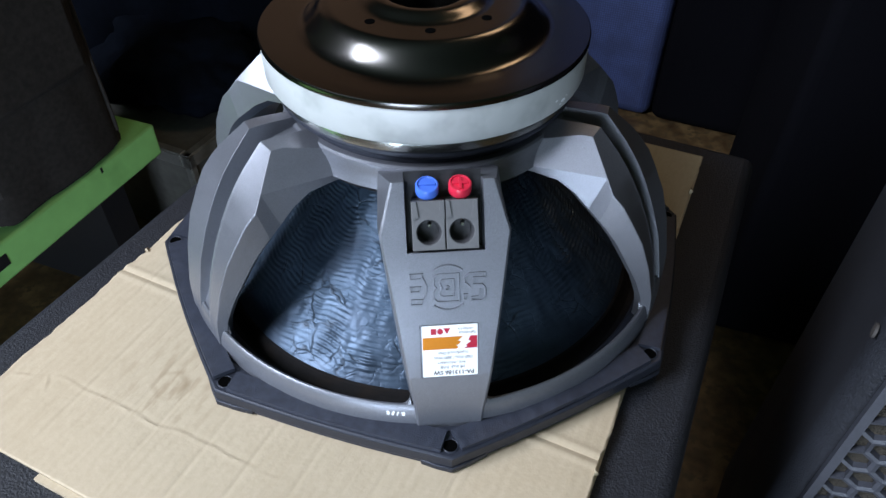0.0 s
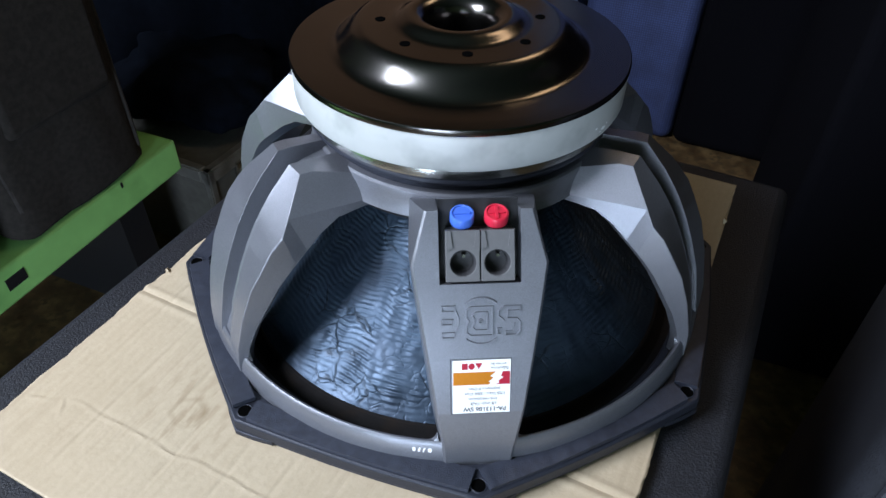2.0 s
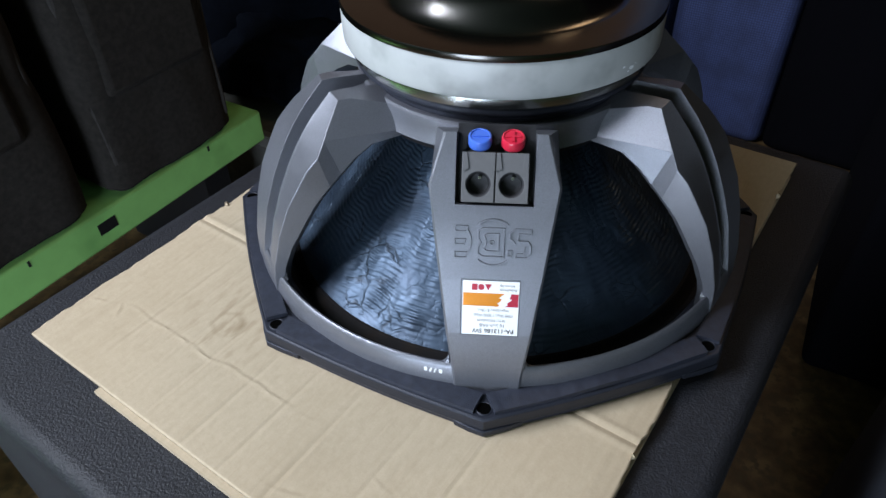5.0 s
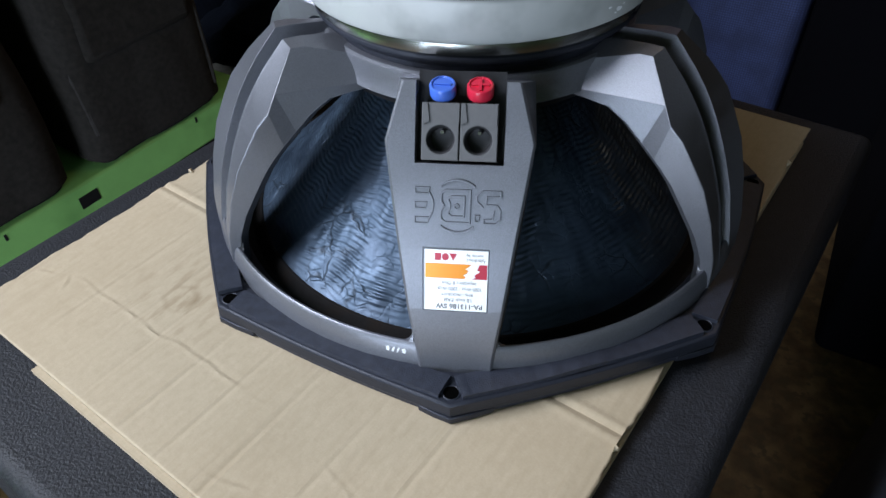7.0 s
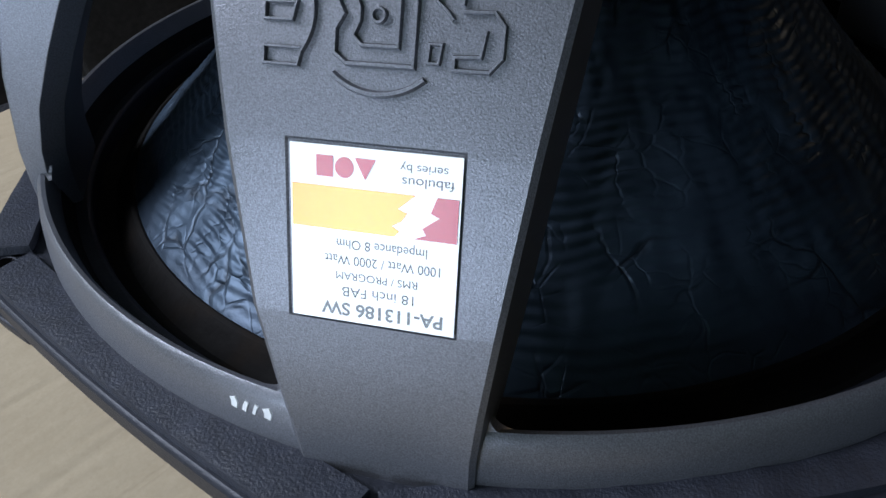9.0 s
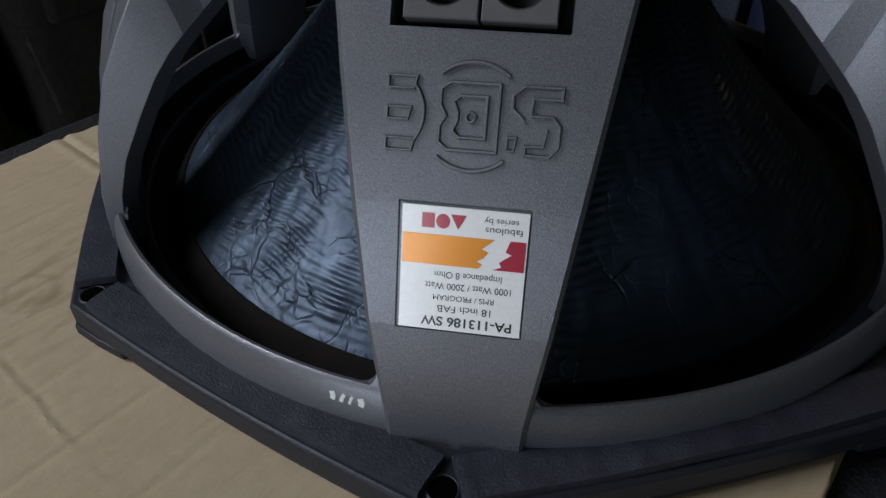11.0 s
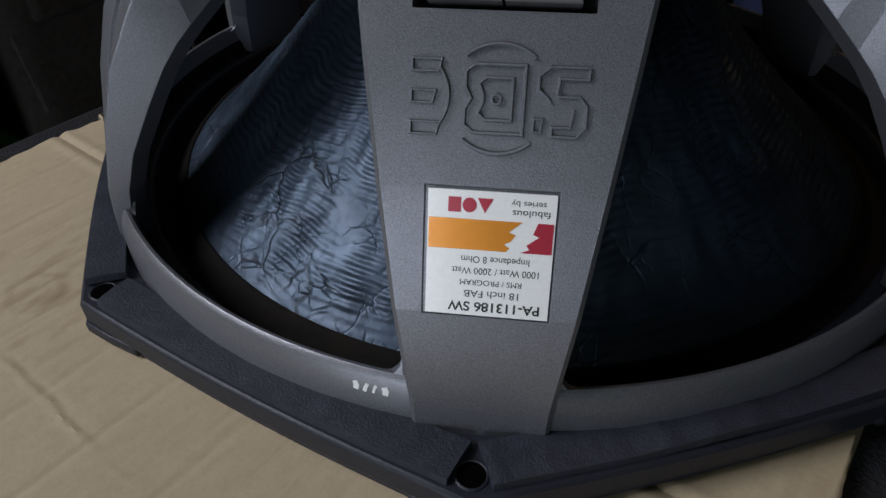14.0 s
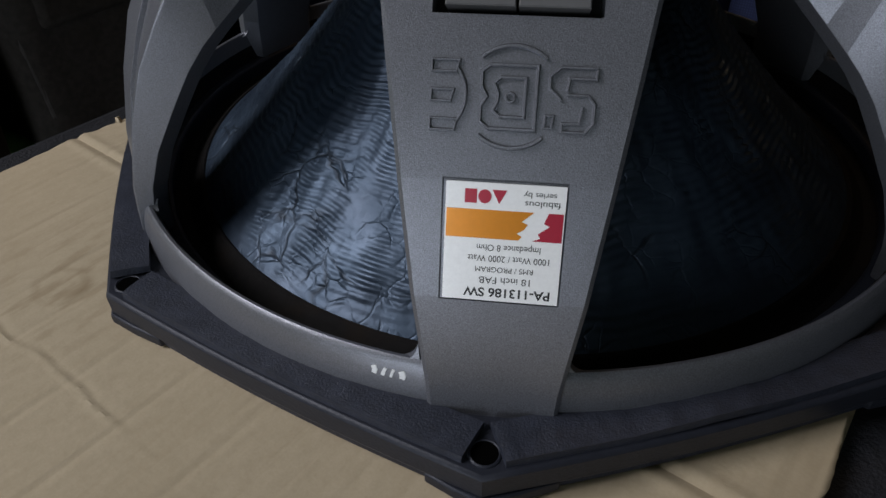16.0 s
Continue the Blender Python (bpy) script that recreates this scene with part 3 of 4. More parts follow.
def corner_web(a, side, u0, r0, z0, size=0.0115):
    """The rounded inside corner where a leg meets the ring."""
    n = 8
    pts = [(0.0, 0.0), (size, 0.0)] + [(size - size * math.sin(math.pi / 2 * k / n), size - size * math.cos(math.pi / 2 * k / n)) for k in range(1, n)] + [(0.0, size)]
    rows = []
    for d in (0.0, 0.0028):
        rows.append([turn(a) @ leg_point(side * (u0 - 0.001 + p + 0.12 * q), r0 - d - 0.42 * q - 0.14 * p, z0 - 0.001 + q) for p, q in pts])
    part("corner_web", loft(rows), BASKET, driver, smooth=40)


for a in range(0, 360, 60):
    for side in (-1, 1):
        corner_web(a, side, *((0.0250, 0.1985, 0.0338, 0.0080) if a == 0 else (0.0290, 0.1968, 0.0338, 0.004)))


# the leg that carries the terminals, the emblem and the sticker
FACE = [(0.2046, 0.0162), (0.2040, 0.0300), (0.2026, 0.0450), (0.1990, 0.0655), (0.1862, 0.0990), (0.1785, 0.1140), (0.1702, 0.1290), (0.1632, 0.1395), (0.1480, 0.1635), (0.1390, 0.1770), (0.1352, 0.1820)]


def face_at(z):
    for (r0, z0), (r1, z1) in zip(FACE, FACE[1:]):
        if z0 <= z <= z1:
            return r0 + (r1 - r0) * (z - z0) / (z1 - z0)
    return FACE[-1][0]


def face_pose(z, u=0.0, lift=0.0):
    """A frame on the leg's face: x to the side, y up the slope, z outward."""
    d = 0.004
    up = Vector((0, -(face_at(z + d) - face_at(z - d)), 2 * d)).normalized()
    x = Vector((1, 0, 0))
    out = x.cross(up)
    m = Matrix((x, up, out)).transposed().to_4x4()
    m.translation = Vector((u, -face_at(z), z)) + out * lift
    return m


def front_leg():
    half = [(0.016, 0.0212), (0.030, 0.0218), (0.045, 0.0235), (0.065, 0.0262), (0.101, 0.0312), (0.124, 0.0348), (0.149, 0.0390), (0.163, 0.0345), (0.177, 0.0300), (0.186, 0.0275)]
    flank = [(0.016, 0.0222), (0.030, 0.0232), (0.045, 0.0262), (0.065, 0.0292), (0.101, 0.0342), (0.124, 0.0376), (0.149, 0.0408), (0.163, 0.0400), (0.177, 0.0390), (0.186, 0.0380)]

    def at(table, z):
        for (a, p), (b, q) in zip(table, table[1:]):
            if a <= z <= b:
                return p + (q - p) * (z - a) / (b - a)
        return table[-1][1]

    zs = [0.0163, 0.0230, 0.0300, 0.0450, 0.0550, 0.0646, 0.0649, 0.0655, 0.0830, 0.0990, 0.0997, 0.1001, 0.1140, 0.1290, 0.1394, 0.1398, 0.1490, 0.1560, 0.1630, 0.1700, 0.1745, 0.1752]
    rows = []
    for z in zs:
        r = face_at(z)
        h, f = at(half, z), at(flank, z)
        dep = 0.014 + 0.010 * min(1, max(0, (z - 0.03) / 0.08)) + 0.6 * max(0, z - 0.145)
        a, rd = 0.0182, 0.0
        if 0.0647 < z < 0.0999:
            rd = 0.0006
        if z > 0.1396:
            a, rd = 0.0236, 0.013 if z < 0.168 else dep - 0.003
        elif z > 0.11:
            a = 0.0236
        nr, nz = 0.89, 0.455
        pt = lambda u, d: leg_point(u + 0.001, r - d * nr, z - d * nz)
        rows.append([pt(-f + 0.002, dep + 0.006), pt(-f, dep), pt(-h - 0.0008, 0.0012), pt(-h + 0.0006, 0), pt(-a, 0), pt(-a + 0.0004, rd), pt(a - 0.0004, rd), pt(a, 0), pt(h - 0.0006, 0), pt(h + 0.0008, 0.0012), pt(f, dep), pt(f - 0.002, dep + 0.006)])
    return loft(rows)


terminal_leg = part("terminal_leg", front_leg(), BASKET, driver, "wide flat leg with terminals, emblem and sticker", smooth=24)


# terminals: a block with two wire holes and two push buttons in a dark recess
def terminals():
    base = face_pose(0.1532, 0.001, -0.0100)
    # Black plate backs the recess, standing in for its shade behind the buttons
    block = part("terminal_block", boxed(-0.0232, -0.0160, 0.0, 0.0232, 0.0320, 0.001, base), DARK, driver)
    bm = bmesh.new()
    # body: rises from the recess with a ledge for the buttons
    side = [(-0.0145, 0.0006), (-0.0145, 0.0024), (0.0158, 0.0024), (0.0158, 0.0006)]
    rows = [[base @ Vector((u, y, z)) for y, z in side] for u in (-0.0196, 0.0196)]
    part("terminal_body", loft(rows, bm), TERMINAL, block, "grey moulded terminal housing")
    for s, mt, lab in ((-1, BLUE, "blue push button with a minus"), (1, RED, "red push button with a plus")):
        u = 0.0098 * s
        # face plate pierced by the funnel of the wire hole
        bm = bmesh.new()
        n = 48
        ctr = base @ Matrix.Translation((u, -0.0038, 0))
        x0, x1 = (-0.0100, 0.0094) if s < 0 else (-0.0094, 0.0100)
        y0, y1 = -0.0107, 0.0188

        def edge_point(t):
            c, q = math.cos(t), math.sin(t)
            k = min((x1 if c > 0 else x0) / c if abs(c) > 1e-9 else 9, (y1 if q > 0 else y0) / q if abs(q) > 1e-9 else 9)
            return c * k, q * k

        corners = [math.atan2(y, x) for x in (x0, x1) for y in (y0, y1)]
        angles = sorted([2 * math.pi * j / n - math.pi + 0.01 for j in range(n)] + corners)
        rings = [[(*edge_point(t), 0.0020) for t in angles], [(*edge_point(t), 0.0122) for t in angles],
                 [(*(0.965 * v for v in edge_point(t)), 0.0125) for t in angles]]
        for r, z in ((0.0078, 0.0125), (0.0074, 0.0119)):
            rings.append([(r * math.cos(t), r * math.sin(t), z) for t in angles])
        vs = [[bm.verts.new(ctr @ Vector(p)) for p in ring] for ring in rings]
        m2 = len(angles)
        for p, q in zip(vs, vs[1:]):
            for j in range(m2):
                bm.faces.new((p[j], p[(j + 1) % m2], q[(j + 1) % m2], q[j]))
        part("terminal_face", bm, TERMINAL, block)
        # Funnel is coloured darker than the housing to paint its inner shade
        bm = bmesh.new()
        prof = ((0.0074, 0.0119), (0.0069, 0.0112), (0.0064, 0.0060), (0.0058, 0.0036), (0.0030, 0.0030))
        vs = [[bm.verts.new(ctr @ Vector((r * math.cos(2 * math.pi * j / 32), r * math.sin(2 * math.pi * j / 32), z))) for j in range(32)] for r, z in prof]
        for p, q in zip(vs, vs[1:]):
            for j in range(32):
                bm.faces.new((p[j], p[(j + 1) % 32], q[(j + 1) % 32], q[j]))
        bm.faces.new(vs[-1])
        part("wire_hole", bm, FUNNEL, block, "tapered wire hole coloured darker for the shade inside")
        part("contact_pin", boxed(-0.0004, 0.0030, 0.0032, 0.0014, 0.0046, 0.0100, ctr), STEEL, block)
        for e in (-1, 1):
            wedge = [(u + e * 0.0094, 0.0150), (u + e * 0.0072, 0.0150), (u + e * 0.0060, 0.0056), (u + e * 0.0094, 0.0040)]
            part("guide_rib", prism(wedge[::e], 0.0122, 0.0133, base), TERMINAL, block)
        # button, standing on the ledge
        axis = Matrix.Translation((u + 0.001, -0.1400, 0.1672)) @ pose(0, 0, 0, 10, 0, 0)
        bm = bmesh.new()
        prof = ((0.0066, 0.0), (0.0070, 0.0008), (0.0070, 0.0060), (0.0066, 0.0068), (0.0058, 0.0071), (0.0054, 0.0064), (0.0, 0.0064))
        vs = [[bm.verts.new(axis @ Vector((r * math.cos(2 * math.pi * j / 32), r * math.sin(2 * math.pi * j / 32), z))) for j in range(32)] for r, z in prof[:-1]]
        for p, q in zip(vs, vs[1:]):
            for j in range(32):
                bm.faces.new((p[j], p[(j + 1) % 32], q[(j + 1) % 32], q[j]))
        bm.faces.new(vs[-1])
        bm.faces.new(vs[0][::-1])
        box(bm, -0.0045, -0.0008, 0.0062, 0.0045, 0.0008, 0.0073, axis)
        if s > 0:
            box(bm, -0.0008, -0.0045, 0.0062, 0.0008, 0.0045, 0.00735, axis)
        part("push_button", bm, mt, block, lab)


terminals()


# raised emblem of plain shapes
def emblem():
    m = face_pose(0.1205, 0.0012, 0.0) @ Matrix.Diagonal((1.11, 1.12, 1, 1))
    h = 0.0010

    def stroke(pts, w=0.0011):
        closed = pts[0] == pts[-1]
        v = [Vector(p) for p in pts]
        rows = []
        for i, p in enumerate(v):
            before = v[i] - v[i - 1] if i else (v[-1] - v[-2] if closed else v[1] - v[0])
            after = v[i + 1] - v[i] if i + 1 < len(v) else (v[1] - v[0] if closed else v[i] - v[i - 1])
            n0, n1 = (Vector((-d.y, d.x)).normalized() for d in (before, after))
            mitre = (n0 + n1).normalized()
            side = mitre * (w / 2 / max(0.5, mitre.dot(n0)))
            end = Vector((0, 0))
            if not closed and i in (0, len(v) - 1):
                end = after.normalized() * (-w * 0.3 if i == 0 else w * 0.3)
            rows.append([m @ Vector((*(p + end + side * f), z)) for f, z in ((1, -0.0004), (0.4, h), (-0.4, h), (-1, -0.0004))])
        part("emblem_stroke", loft(rows), BASKET, terminal_leg, smooth=0)

    def arc(r, a0, a1, w=0.0012, cx=0.0, cy=0.0, n=16):
        stroke([(cx + r * math.cos(radians(a0 + (a1 - a0) * k / n)), cy + r * math.sin(radians(a0 + (a1 - a0) * k / n))) for k in range(n + 1)], w)

    def loop(pts, w=0.0010):
        stroke(pts + pts[:1], w)

    arc(0.0125, 52, 128, 0.0014)
    arc(0.0125, 232, 308, 0.0014)
    arc(0.0105, -38, 38, 0.0011, -0.0222)
    for y, w in ((0.0072, 0.0062), (0.0, 0.0050), (-0.0072, 0.0062)):
        loop([(-0.0205, y - 0.0014), (-0.0205 + w, y - 0.0014), (-0.0198 + w, y + 0.0014), (-0.0205, y + 0.0014)], 0.0008)
    loop([(0.0060, 0.0078), (0.0060, -0.0078), (-0.0056, -0.0078), (-0.0078, -0.0062), (-0.0078, -0.0024), (-0.0064, 0.0), (-0.0078, 0.0024), (-0.0078, 0.0062), (-0.0056, 0.0078)], 0.0012)
    loop([(0.0032, 0.0048), (0.0032, -0.0048), (-0.0030, -0.0048), (-0.0046, -0.0034), (-0.0036, -0.0010), (-0.0036, 0.0010), (-0.0046, 0.0034), (-0.0030, 0.0048)], 0.0011)
    arc(0.0011, 0, 360, 0.0009, -0.0004, 0.0)
    stroke([(0.0205, 0.0078), (0.0118, 0.0078), (0.0092, 0.0056), (0.0092, 0.0026), (0.0112, 0.0010), (0.0120, 0.0)], 0.0010)
    stroke([(0.0205, 0.0078), (0.0205, 0.0052), (0.0140, 0.0052), (0.0136, 0.0024)], 0.0010)
    stroke([(0.0140, 0.0012), (0.0188, 0.0012), (0.0205, -0.0008), (0.0205, -0.0056), (0.0186, -0.0078), (0.0128, -0.0078), (0.0128, -0.0058), (0.0170, -0.0056), (0.0176, -0.0018)], 0.0010)
    loop([(0.0086, -0.0040), (0.0106, -0.0040), (0.0102, -0.0070), (0.0084, -0.0070)], 0.0008)


emblem()


# sticker
def sticker():
    m = face_pose(0.0823, 0.0013, -0.0002) @ pose(0, 0, 0, 0, 0, 180) @ Matrix.Diagonal((0.962, 0.94, 1, 1))
    w, h = 0.0180, 0.0193
    tag = part("sticker", boxed(-w, -h, 0, w, h, 0.0005, m), LABEL, driver, "silver-white printed specification sticker", smooth=0)
    z0, z1 = 0.0005, 0.00062

    def patch(name, pts, mt):
        part(name, prism(pts, z0, z1, m), mt, tag, smooth=0)

    y0, y1 = -0.0108, -0.0016
    patch("orange_band", [(w - 0.0004, y1), (-0.0046, y1), (-0.0056, y1 - 0.0012), (-0.0040, y1 - 0.0022), (-0.0060, y1 - 0.0034), (-0.0072, y1 - 0.0052), (-0.0052, y1 - 0.0060), (-0.0088, y0), (w - 0.0004, y0)], ORANGE)
    patch("crimson_band", [(-w + 0.0004, y1), (-w + 0.0004, y0), (-0.0132, y0), (-0.0120, y0 + 0.0034), (-0.0138, y0 + 0.0042), (-0.0104, y0 + 0.0068), (-0.0112, y1 - 0.0010), (-0.0088, y1)], CRIMSON)

    def text(body, x, y, size, mt, align="LEFT", bold=0.0, sx=1.0):
        c = bpy.data.curves.new("text", "FONT")
        c.body, c.size, c.align_x, c.offset = body, size, align, bold
        o = bpy.data.objects.new("text", c)
        scene.collection.objects.link(o)
        bpy.context.view_layer.update()
        me = bpy.data.meshes.new_from_object(o.evaluated_get(bpy.context.evaluated_depsgraph_get()))
        bpy.data.objects.remove(o)
        me.transform(m @ Matrix.Translation((x, y, 0.00058)) @ Matrix.Diagonal((sx, 1, 1, 1)))
        me.materials.clear()
        me.materials.append(mt)
        o = new("lettering", me)
        o.parent = tag

    text("PA-113186 SW", -0.0157, 0.0150, 0.0042, INK, bold=0.00009, sx=1.02)
    text("18 inch FAB", -0.0098, 0.0112, 0.0032, INK, sx=1.05)
    text("RMS / PROGRAM", -0.0100, 0.0078, 0.0025, INK, sx=0.98)
    text("1000 Watt / 2000 Watt", -0.0150, 0.0040, 0.0030, INK, sx=0.88)
    text("Impedance 8 Ohm", -0.0118, 0.0004, 0.0030, INK, sx=0.88)
    text("fabulous", -0.0165, -0.0143, 0.0028, INK, sx=1.15)
    text("series by", -0.0152, -0.0170, 0.0025, INK, sx=1.1)
    # trade mark as plain solid shapes
    y = -0.0172
    patch("trade_mark", [(-0.0004, y), (0.0040, y), (0.0018, y + 0.0044)], CRIMSON)
    patch("trade_mark", [(0.0062 + 0.0020 * math.cos(k * math.pi / 8), y + 0.0022 + 0.0022 * math.sin(k * math.pi / 8)) for k in range(16)], CRIMSON)
    patch("trade_mark", [(0.0086, y), (0.0122, y), (0.0122, y + 0.0044), (0.0086, y + 0.0044)], CRIMSON)


sticker()


def marker_strokes():
    """White handwritten strokes on the ring beside the leg."""
    wide = [(-0.0004, 0.0015), (0.0002, 0.0), (-0.0001, -0.0015)]
    thin = [(0.0006, 0.0016), (0.0, 0.0002), (-0.0005, -0.0016)]
    for a, pts, half in ((-11.4, wide, 0.0015), (-10.4, thin, 0.0008), (-9.55, thin, 0.0007), (-8.5, wide, 0.0014)):
        m = turn(a) @ Matrix.Translation((0, -0.2023, 0.0282)) @ pose(0, 0, 0, 76, 0, 0)
        rows = []
        for k, p in enumerate(pts):
            q0, q1 = Vector(pts[max(0, k - 1)]), Vector(pts[min(len(pts) - 1, k + 1)])
            d = (q1 - q0).normalized() if (q1 - q0).length > 1e-6 else Vector((1, 0))
            w = Vector((-d.y, d.x)) * half * (1 + 0.3 * noise.noise((a, k, 1)))
            rows.append([m @ Vector((*(Vector(p) + w * f), z)) for f, z in ((1, -0.0004), (0.7, 0.0003), (-0.7, 0.0003), (-1, -0.0004))])
        part("marker_stroke", loft(rows), PAINT_MARK, driver, "white paint-marker stroke")


marker_strokes()

# ---- standing cabinets on the far side ----
def upright(name, label, corner, along, width, depth, top, mt, radius=0.02):
    a = Vector((*along, 0)).normalized()
    b = Vector((-a.y, a.x, 0))
    m = Matrix(((a.x, b.x, 0, corner[0]), (a.y, b.y, 0, corner[1]), (0, 0, 1, FLOOR), (0, 0, 0, 1)))
    ob = thing(name, label, "speaker cabinet", m=m)
    bevel(part("cabinet_body", boxed(0, 0, 0, width, depth, top - FLOOR), mt, ob, smooth=60), radius, 4)
    return ob


upright("loudspeaker_cabinet", "tall black cloth-fronted loudspeaker cabinet on the floor", (0.575, 0.385), (0.917, -0.397), 0.60, 0.45, 1.0, BLACK_CLOTH)
blue_cab = upright("loudspeaker_cabinet", "lit part of a large cabinet covered in blue dotted cloth on the floor", (0.44, 1.285), (0.867, -0.497), 0.29, 0.4, 1.1, BLUE_CLOTH, 0.03)
# Added black body in place of the blue cloth's shaded right part
upright("loudspeaker_cabinet", "black stand-in for the shaded part of the blue cloth cabinet", (0.694, 1.140), (0.867, -0.497), 0.57, 0.4, 1.1, BLACK_CLOTH, 0.03)
upright("pillar", "pale blue-grey upright edge beside the blue cabinet", (0.36, 1.34), (0.867, -0.497), 0.075, 0.3, 1.1, PILLAR, 0.006)


def grille_speaker():
    A, B = Vector((0.312, -0.176, 0)), Vector((0.50, 0.085, 0))
    b = (B - A).normalized()
    a = Vector((b.y, -b.x, 0))
    m = Matrix(((a.x, b.x, 0, A.x), (a.y, b.y, 0, A.y), (0, 0, 1, FLOOR), (0, 0, 0, 1)))
    ob = thing("loudspeaker_cabinet", "black textured loudspeaker cabinet with a hexagonal grille", "speaker cabinet", m=m)
    hgt, wid = 0.50 - FLOOR, 0.42
    bevel(part("cabinet_body", boxed(-0.002, 0.0, 0, wid, (B - A).length, hgt), CABINET, ob, smooth=60), 0.022, 6)
    part("foam_sheet", boxed(0.020, -0.0015, 0.03, wid - 0.03, 0.0, hgt - 0.03), FOAM, ob)
    # hexagonal grille: a sheet of joined six-sided rings
    bm = bmesh.new()
    p, wall = 0.0235, 0.0036
    R = p / math.sqrt(3)
    cols, rws = int((wid - 0.062) / p), int((hgt - 0.08) / (1.5 * R))
    for j in range(rws):
        for i in range(cols):
            cx, cz = 0.033 + p * (i + 0.5 * (j % 2)), 0.05 + 1.5 * R * j
            ang = [radians(30 + 60 * q) for q in range(6)]
            o = [(cx + R * math.cos(t), cz + R * math.sin(t)) for t in ang]
            n = [(cx + (R - wall) * math.cos(t), cz + (R - wall) * math.sin(t)) for t in ang]
            v = [[bm.verts.new((x, y, z)) for x, z in pts] for pts, y in ((o, -0.0015), (o, -0.0085), (n, -0.0075), (n, -0.0015))]
            for u, w in zip(v, v[1:]):
                for q in range(6):
                    bm.faces.new((u[q], u[(q + 1) % 6], w[(q + 1) % 6], w[q]))
    part("grille", bm, GRILLE, ob, smooth=0)
    bm = bmesh.new()
    box(bm, 0.017, -0.0085, 0.02, 0.0240, 0.0005, hgt - 0.02)
    box(bm, wid - 0.042, -0.0085, 0.02, wid - 0.02, 0.0005, hgt - 0.02)
    box(bm, 0.017, -0.0080, 0.02, wid - 0.02, 0.0005, 0.045)
    part("grille_frame", bm, GRILLE, ob)
    part("screw", disc(0.006, 0.0, 0.002, Matrix.Translation((-0.002, 0.016, 0.655)) @ pose(0, 0, 0, 0, -90, 0), 16), BAG_EDGE, ob)


grille_speaker()

# ---- green board, bags, case and cloth beyond the plinth ----
GA = Vector((-0.452, 0.640, 0))
GD = Vector((-0.44, -0.898, 0)).normalized()
GN = Vector((GD.y, -GD.x, 0))
GREEN_M = Matrix(((GD.x, GN.x, 0, GA.x), (GD.y, GN.y, 0, GA.y), (0, 0, 1, 0), (0, 0, 0, 1)))


def green_bench():
    ob = thing("green_bench", "bright green painted wooden bench board with scuffs", "bench", m=GREEN_M)
    bevel(part("board", boxed(0, 0.0, -0.325, 1.3, 0.42, -0.262), GREEN, ob), 0.004, 2)
    for x in (0.06, 1.15):
        part("leg", boxed(x, 0.06, FLOOR, x + 0.06, 0.36, -0.3255), DARK, ob)
    part("slot", boxed(0.345, -0.0012, -0.300, 0.378, 0.004, -0.280), DARK, ob)
    for x in (0.135, 0.49):
        part("scuff", boxed(x, -0.0008, -0.276, x + 0.004, 0.004, -0.266), DARK, ob)


green_bench()


def bag(x0, x1, y0, y1, z0, z1, lab, seed):
    """A soft upright fabric case with rounded corners and piping."""
    ob = thing("equipment_bag", lab, "bag", "bags on the bench", m=GREEN_M)
    bm = bmesh.new()
    bmesh.ops.create_grid(bm, x_segments=1, y_segments=1, size=1)
    bm.clear()
    box(bm, x0, y0, z0, x1, y1, z1)
    upright_edges = [e for e in bm.edges if abs(e.verts[0].co.z - e.verts[1].co.z) > 0.1]
    bmesh.ops.bevel(bm, geom=upright_edges, offset=0.045, segments=5, affect="EDGES", profile=0.6)
    bmesh.ops.bevel(bm, geom=[e for e in bm.edges if abs(e.verts[0].co.z - e.verts[1].co.z) < 1e-4], offset=0.012, segments=2, affect="EDGES")
    bmesh.ops.subdivide_edges(bm, edges=[e for e in bm.edges if e.calc_length() > 0.06], cuts=14, use_grid_fill=True)
    for v in bm.verts:
        n = noise.noise((v.co.x * 9 + seed, v.co.y * 9, v.co.z * 6)) + 0.5 * noise.noise((v.co.x * 25, v.co.y * 25 + seed, v.co.z * 18))
        c = Vector(((x0 + x1) / 2, (y0 + y1) / 2, v.co.z))
        v.co += (v.co - c).normalized() * n * 0.010
        v.co.z = max(v.co.z, z0)
    part("bag_body", bm, BAG, ob, smooth=60)
    # piping along the front edges and a pocket
    for x in (x0 + 0.018, x1 - 0.018):
        rows = []
        for k in range(21):
            z = z0 + 0.03 + (z1 - z0 - 0.06) * k / 20
            c = Vector((x + 0.004 * noise.noise((z * 8, seed, x)), y0 + 0.012, z))
            rows.append([c + Vector((0.005 * math.cos(2 * math.pi * q / 8), 0.005 * math.sin(2 * math.pi * q / 8), 0)) for q in range(8)])
        part("piping", loft(rows), BAG_EDGE, ob)
    w = x1 - x0
    bm = boxed(x0 + w * 0.14, y0 - 0.010, z0 + 0.16, x1 - w * 0.14, y0 + 0.02, z1 - 0.10)
    bevel(part("pocket", bm, BAG, ob, smooth=60), 0.012, 3)
    return ob


bag(0.055, 0.325, -0.002, 0.34, -0.262, 0.42, "upright black fabric equipment bag with a pocket on the bench", 1)
bag(0.365, 0.74, 0.000, 0.38, -0.262, 0.46, "wide dark fabric equipment bag with piping on the bench", 7)


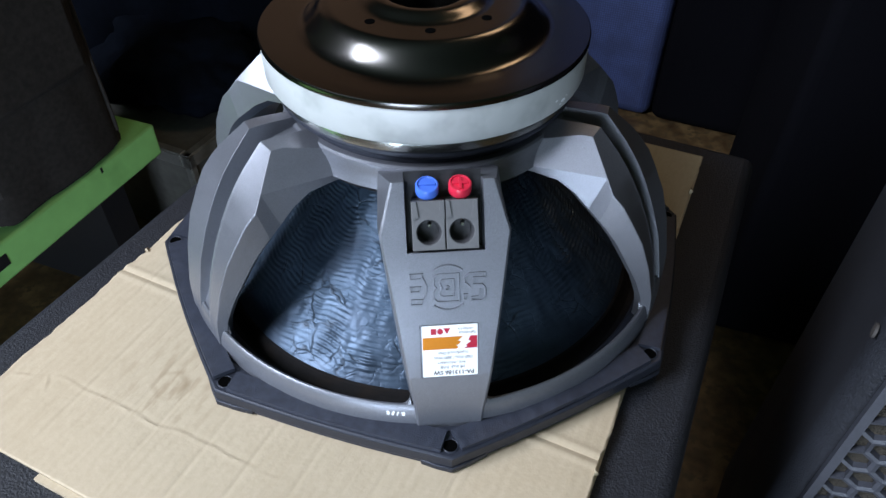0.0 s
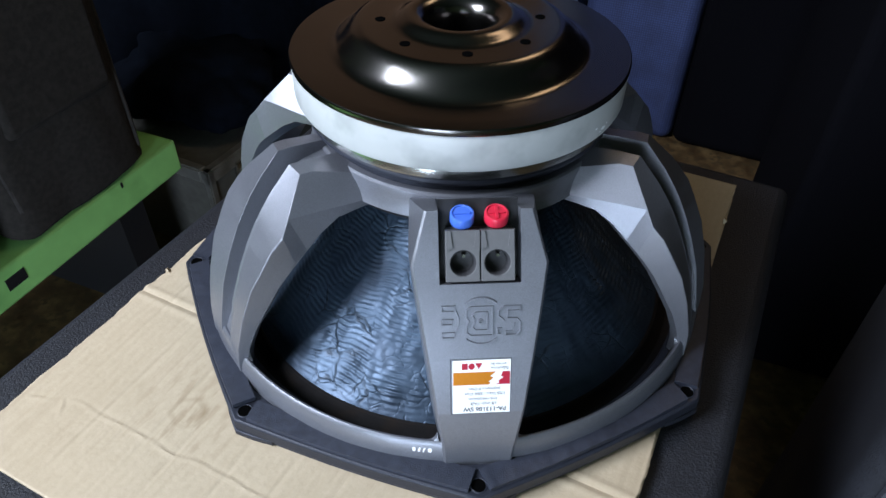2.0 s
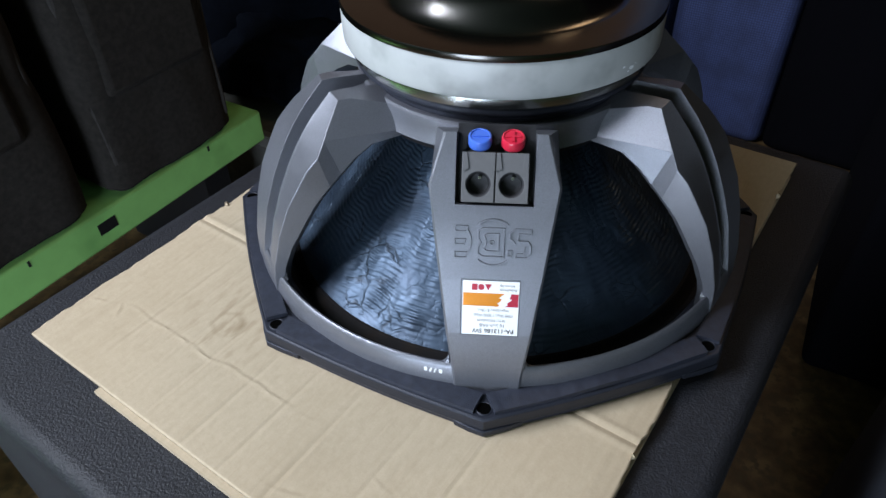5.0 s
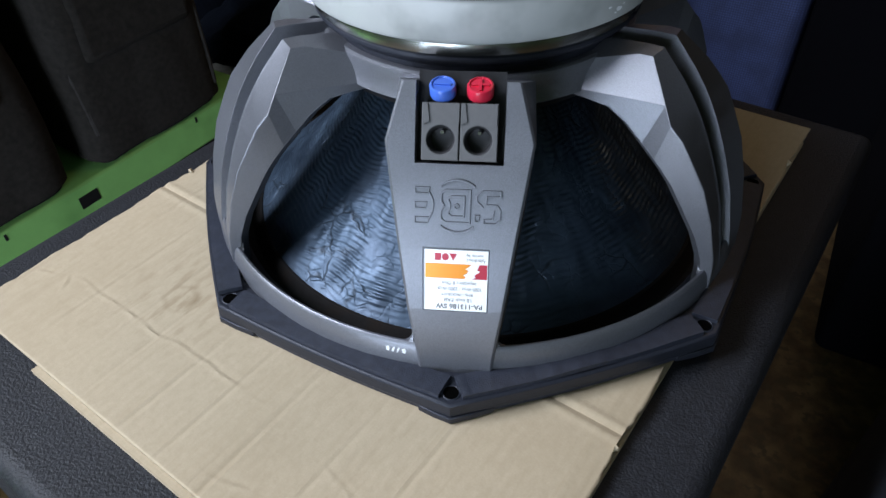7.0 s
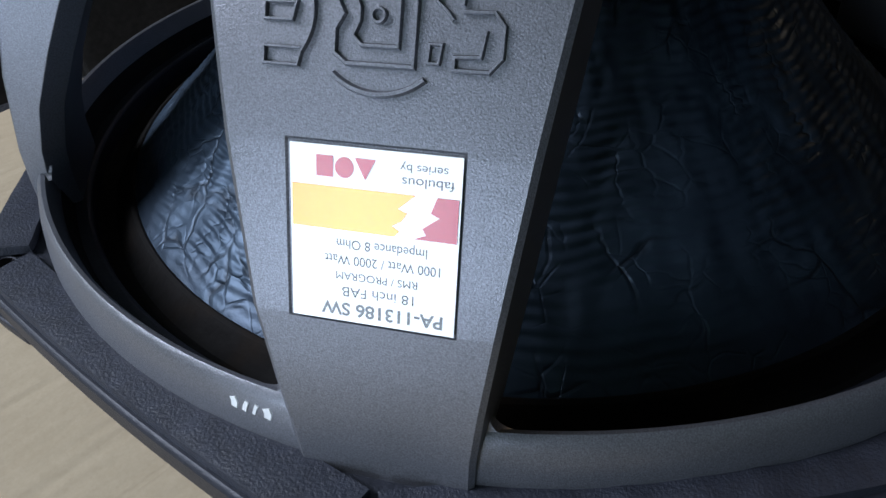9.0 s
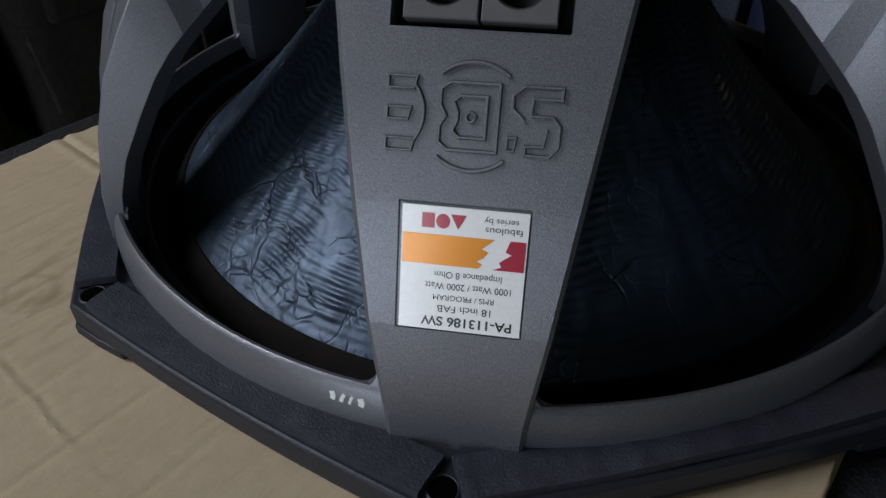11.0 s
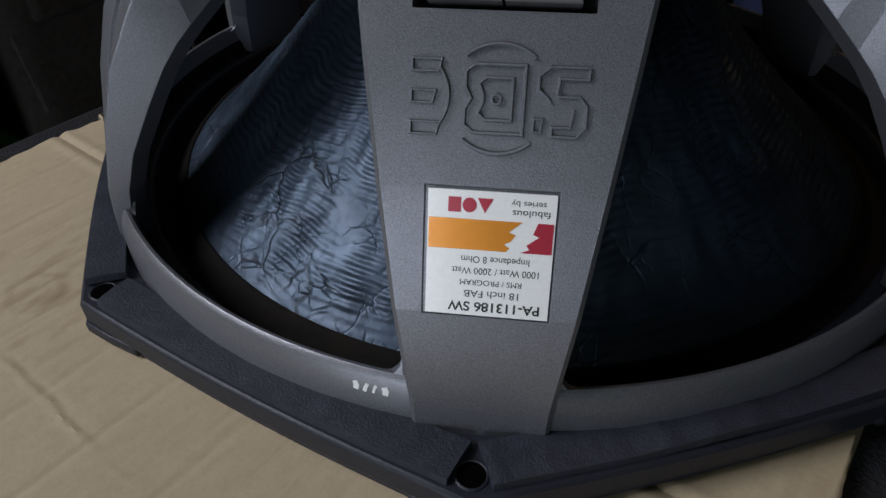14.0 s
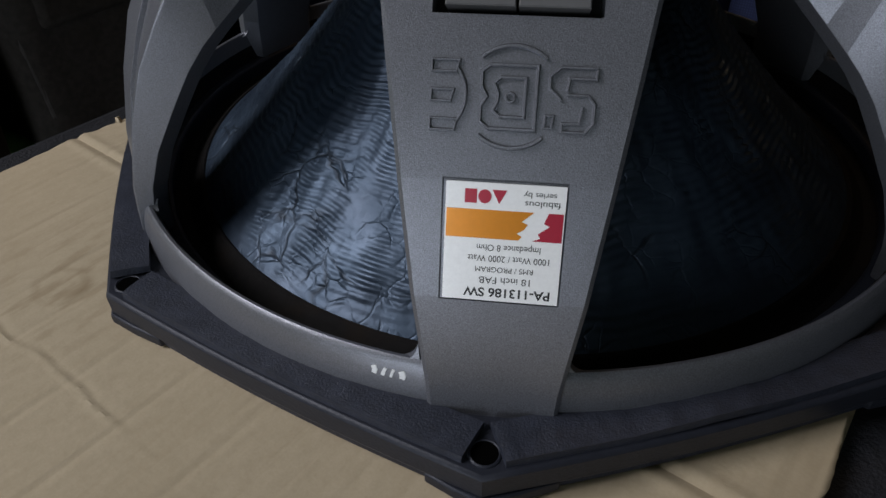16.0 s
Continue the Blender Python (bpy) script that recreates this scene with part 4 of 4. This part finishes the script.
def aluminium_case():
    c = Vector((-0.43, 0.70, 0))
    m = Matrix(((E1.x, -E2.x, 0, c.x), (E1.y, -E2.y, 0, c.y), (0, 0, 1, 0), (0, 0, 0, 1)))
    ob = thing("aluminium_case", "scuffed aluminium tool case with a latch on the floor", "case", m=m)
    bevel(part("case_body", boxed(0.006, 0.006, FLOOR, 0.44, 0.32, -0.385), CASE_PANEL, ob), 0.003, 2)
    for x in (0.0, 0.428):
        part("corner_post", bevel_box(x, 0.0, FLOOR, x + 0.018, 0.018, -0.380), ALU, ob)
    part("lid_rim", bevel_box(0.0, 0.0, -0.412, 0.446, 0.022, -0.380), ALU, ob)
    part("lid_rim", bevel_box(0.0, 0.022, -0.412, 0.022, 0.326, -0.380), ALU, ob)
    latch = part("latch", bevel_box(0.075, -0.006, -0.45, 0.115, 0.006, -0.40), STEEL, ob)
    part("latch_knob", disc(0.008, 0, 0.010, Matrix.Translation((0.095, -0.004, -0.43)) @ pose(0, 0, 0, 90, 0, 0), 16), STEEL, latch)


def bevel_box(*size):
    bm = boxed(*size)
    bmesh.ops.bevel(bm, geom=bm.edges[:], offset=0.003, segments=2, affect="EDGES")
    return bm


aluminium_case()


def cloth_heap(name, label, c, size, seed, mt):
    bm = bmesh.new()
    bmesh.ops.create_icosphere(bm, subdivisions=5, radius=1)
    for v in bm.verts:
        p = v.co.copy()
        n = noise.noise(p * 1.6 + Vector((seed, 0, 0))) * 0.35 + abs(noise.noise(Vector((p.x * 4, p.y * 4, p.z * 1.5 + seed)))) * 0.22
        p *= 1 + n
        v.co = Vector((c[0] + p.x * size[0], c[1] + p.y * size[1], max(c[2], c[2] + size[2] * 0.5 + p.z * size[2] * 0.6)))
    return tagged(part(name, bm, mt, smooth=80), label, "cloth")


cloth_heap("blanket", "dark navy cloth heaped on the floor behind the bench", (-0.55, 1.32, FLOOR), (0.50, 0.32, 0.85), 2.0, NAVY)
cloth_heap("cloth_bundle", "black cloth bundle on the floor beside the case", (0.10, 1.60, FLOOR), (0.36, 0.24, 0.50), 9.0, BAG)
cloth_heap("jacket", "dark navy cloth lying crumpled on the aluminium case", (-0.475, 1.00, -0.3805), (0.185, 0.165, 0.13), 5.0, NAVY)


def carton():
    m = pose(-0.04, 0.93, 0, 0, 0, 3)
    ob = thing("printed_carton", "white carton with green stripes standing on the floor", "carton", m=m)
    bevel(part("carton_body", boxed(-0.10, 0, FLOOR, 0.10, 0.10, 0.0), WHITE_CARD, ob), 0.003)
    for x in (-0.085, -0.045, 0.02, 0.07):
        part("stripe", boxed(x, -0.001, FLOOR + 0.01, x + 0.010, 0.004, -0.002), GREEN_PRINT, ob)


carton()
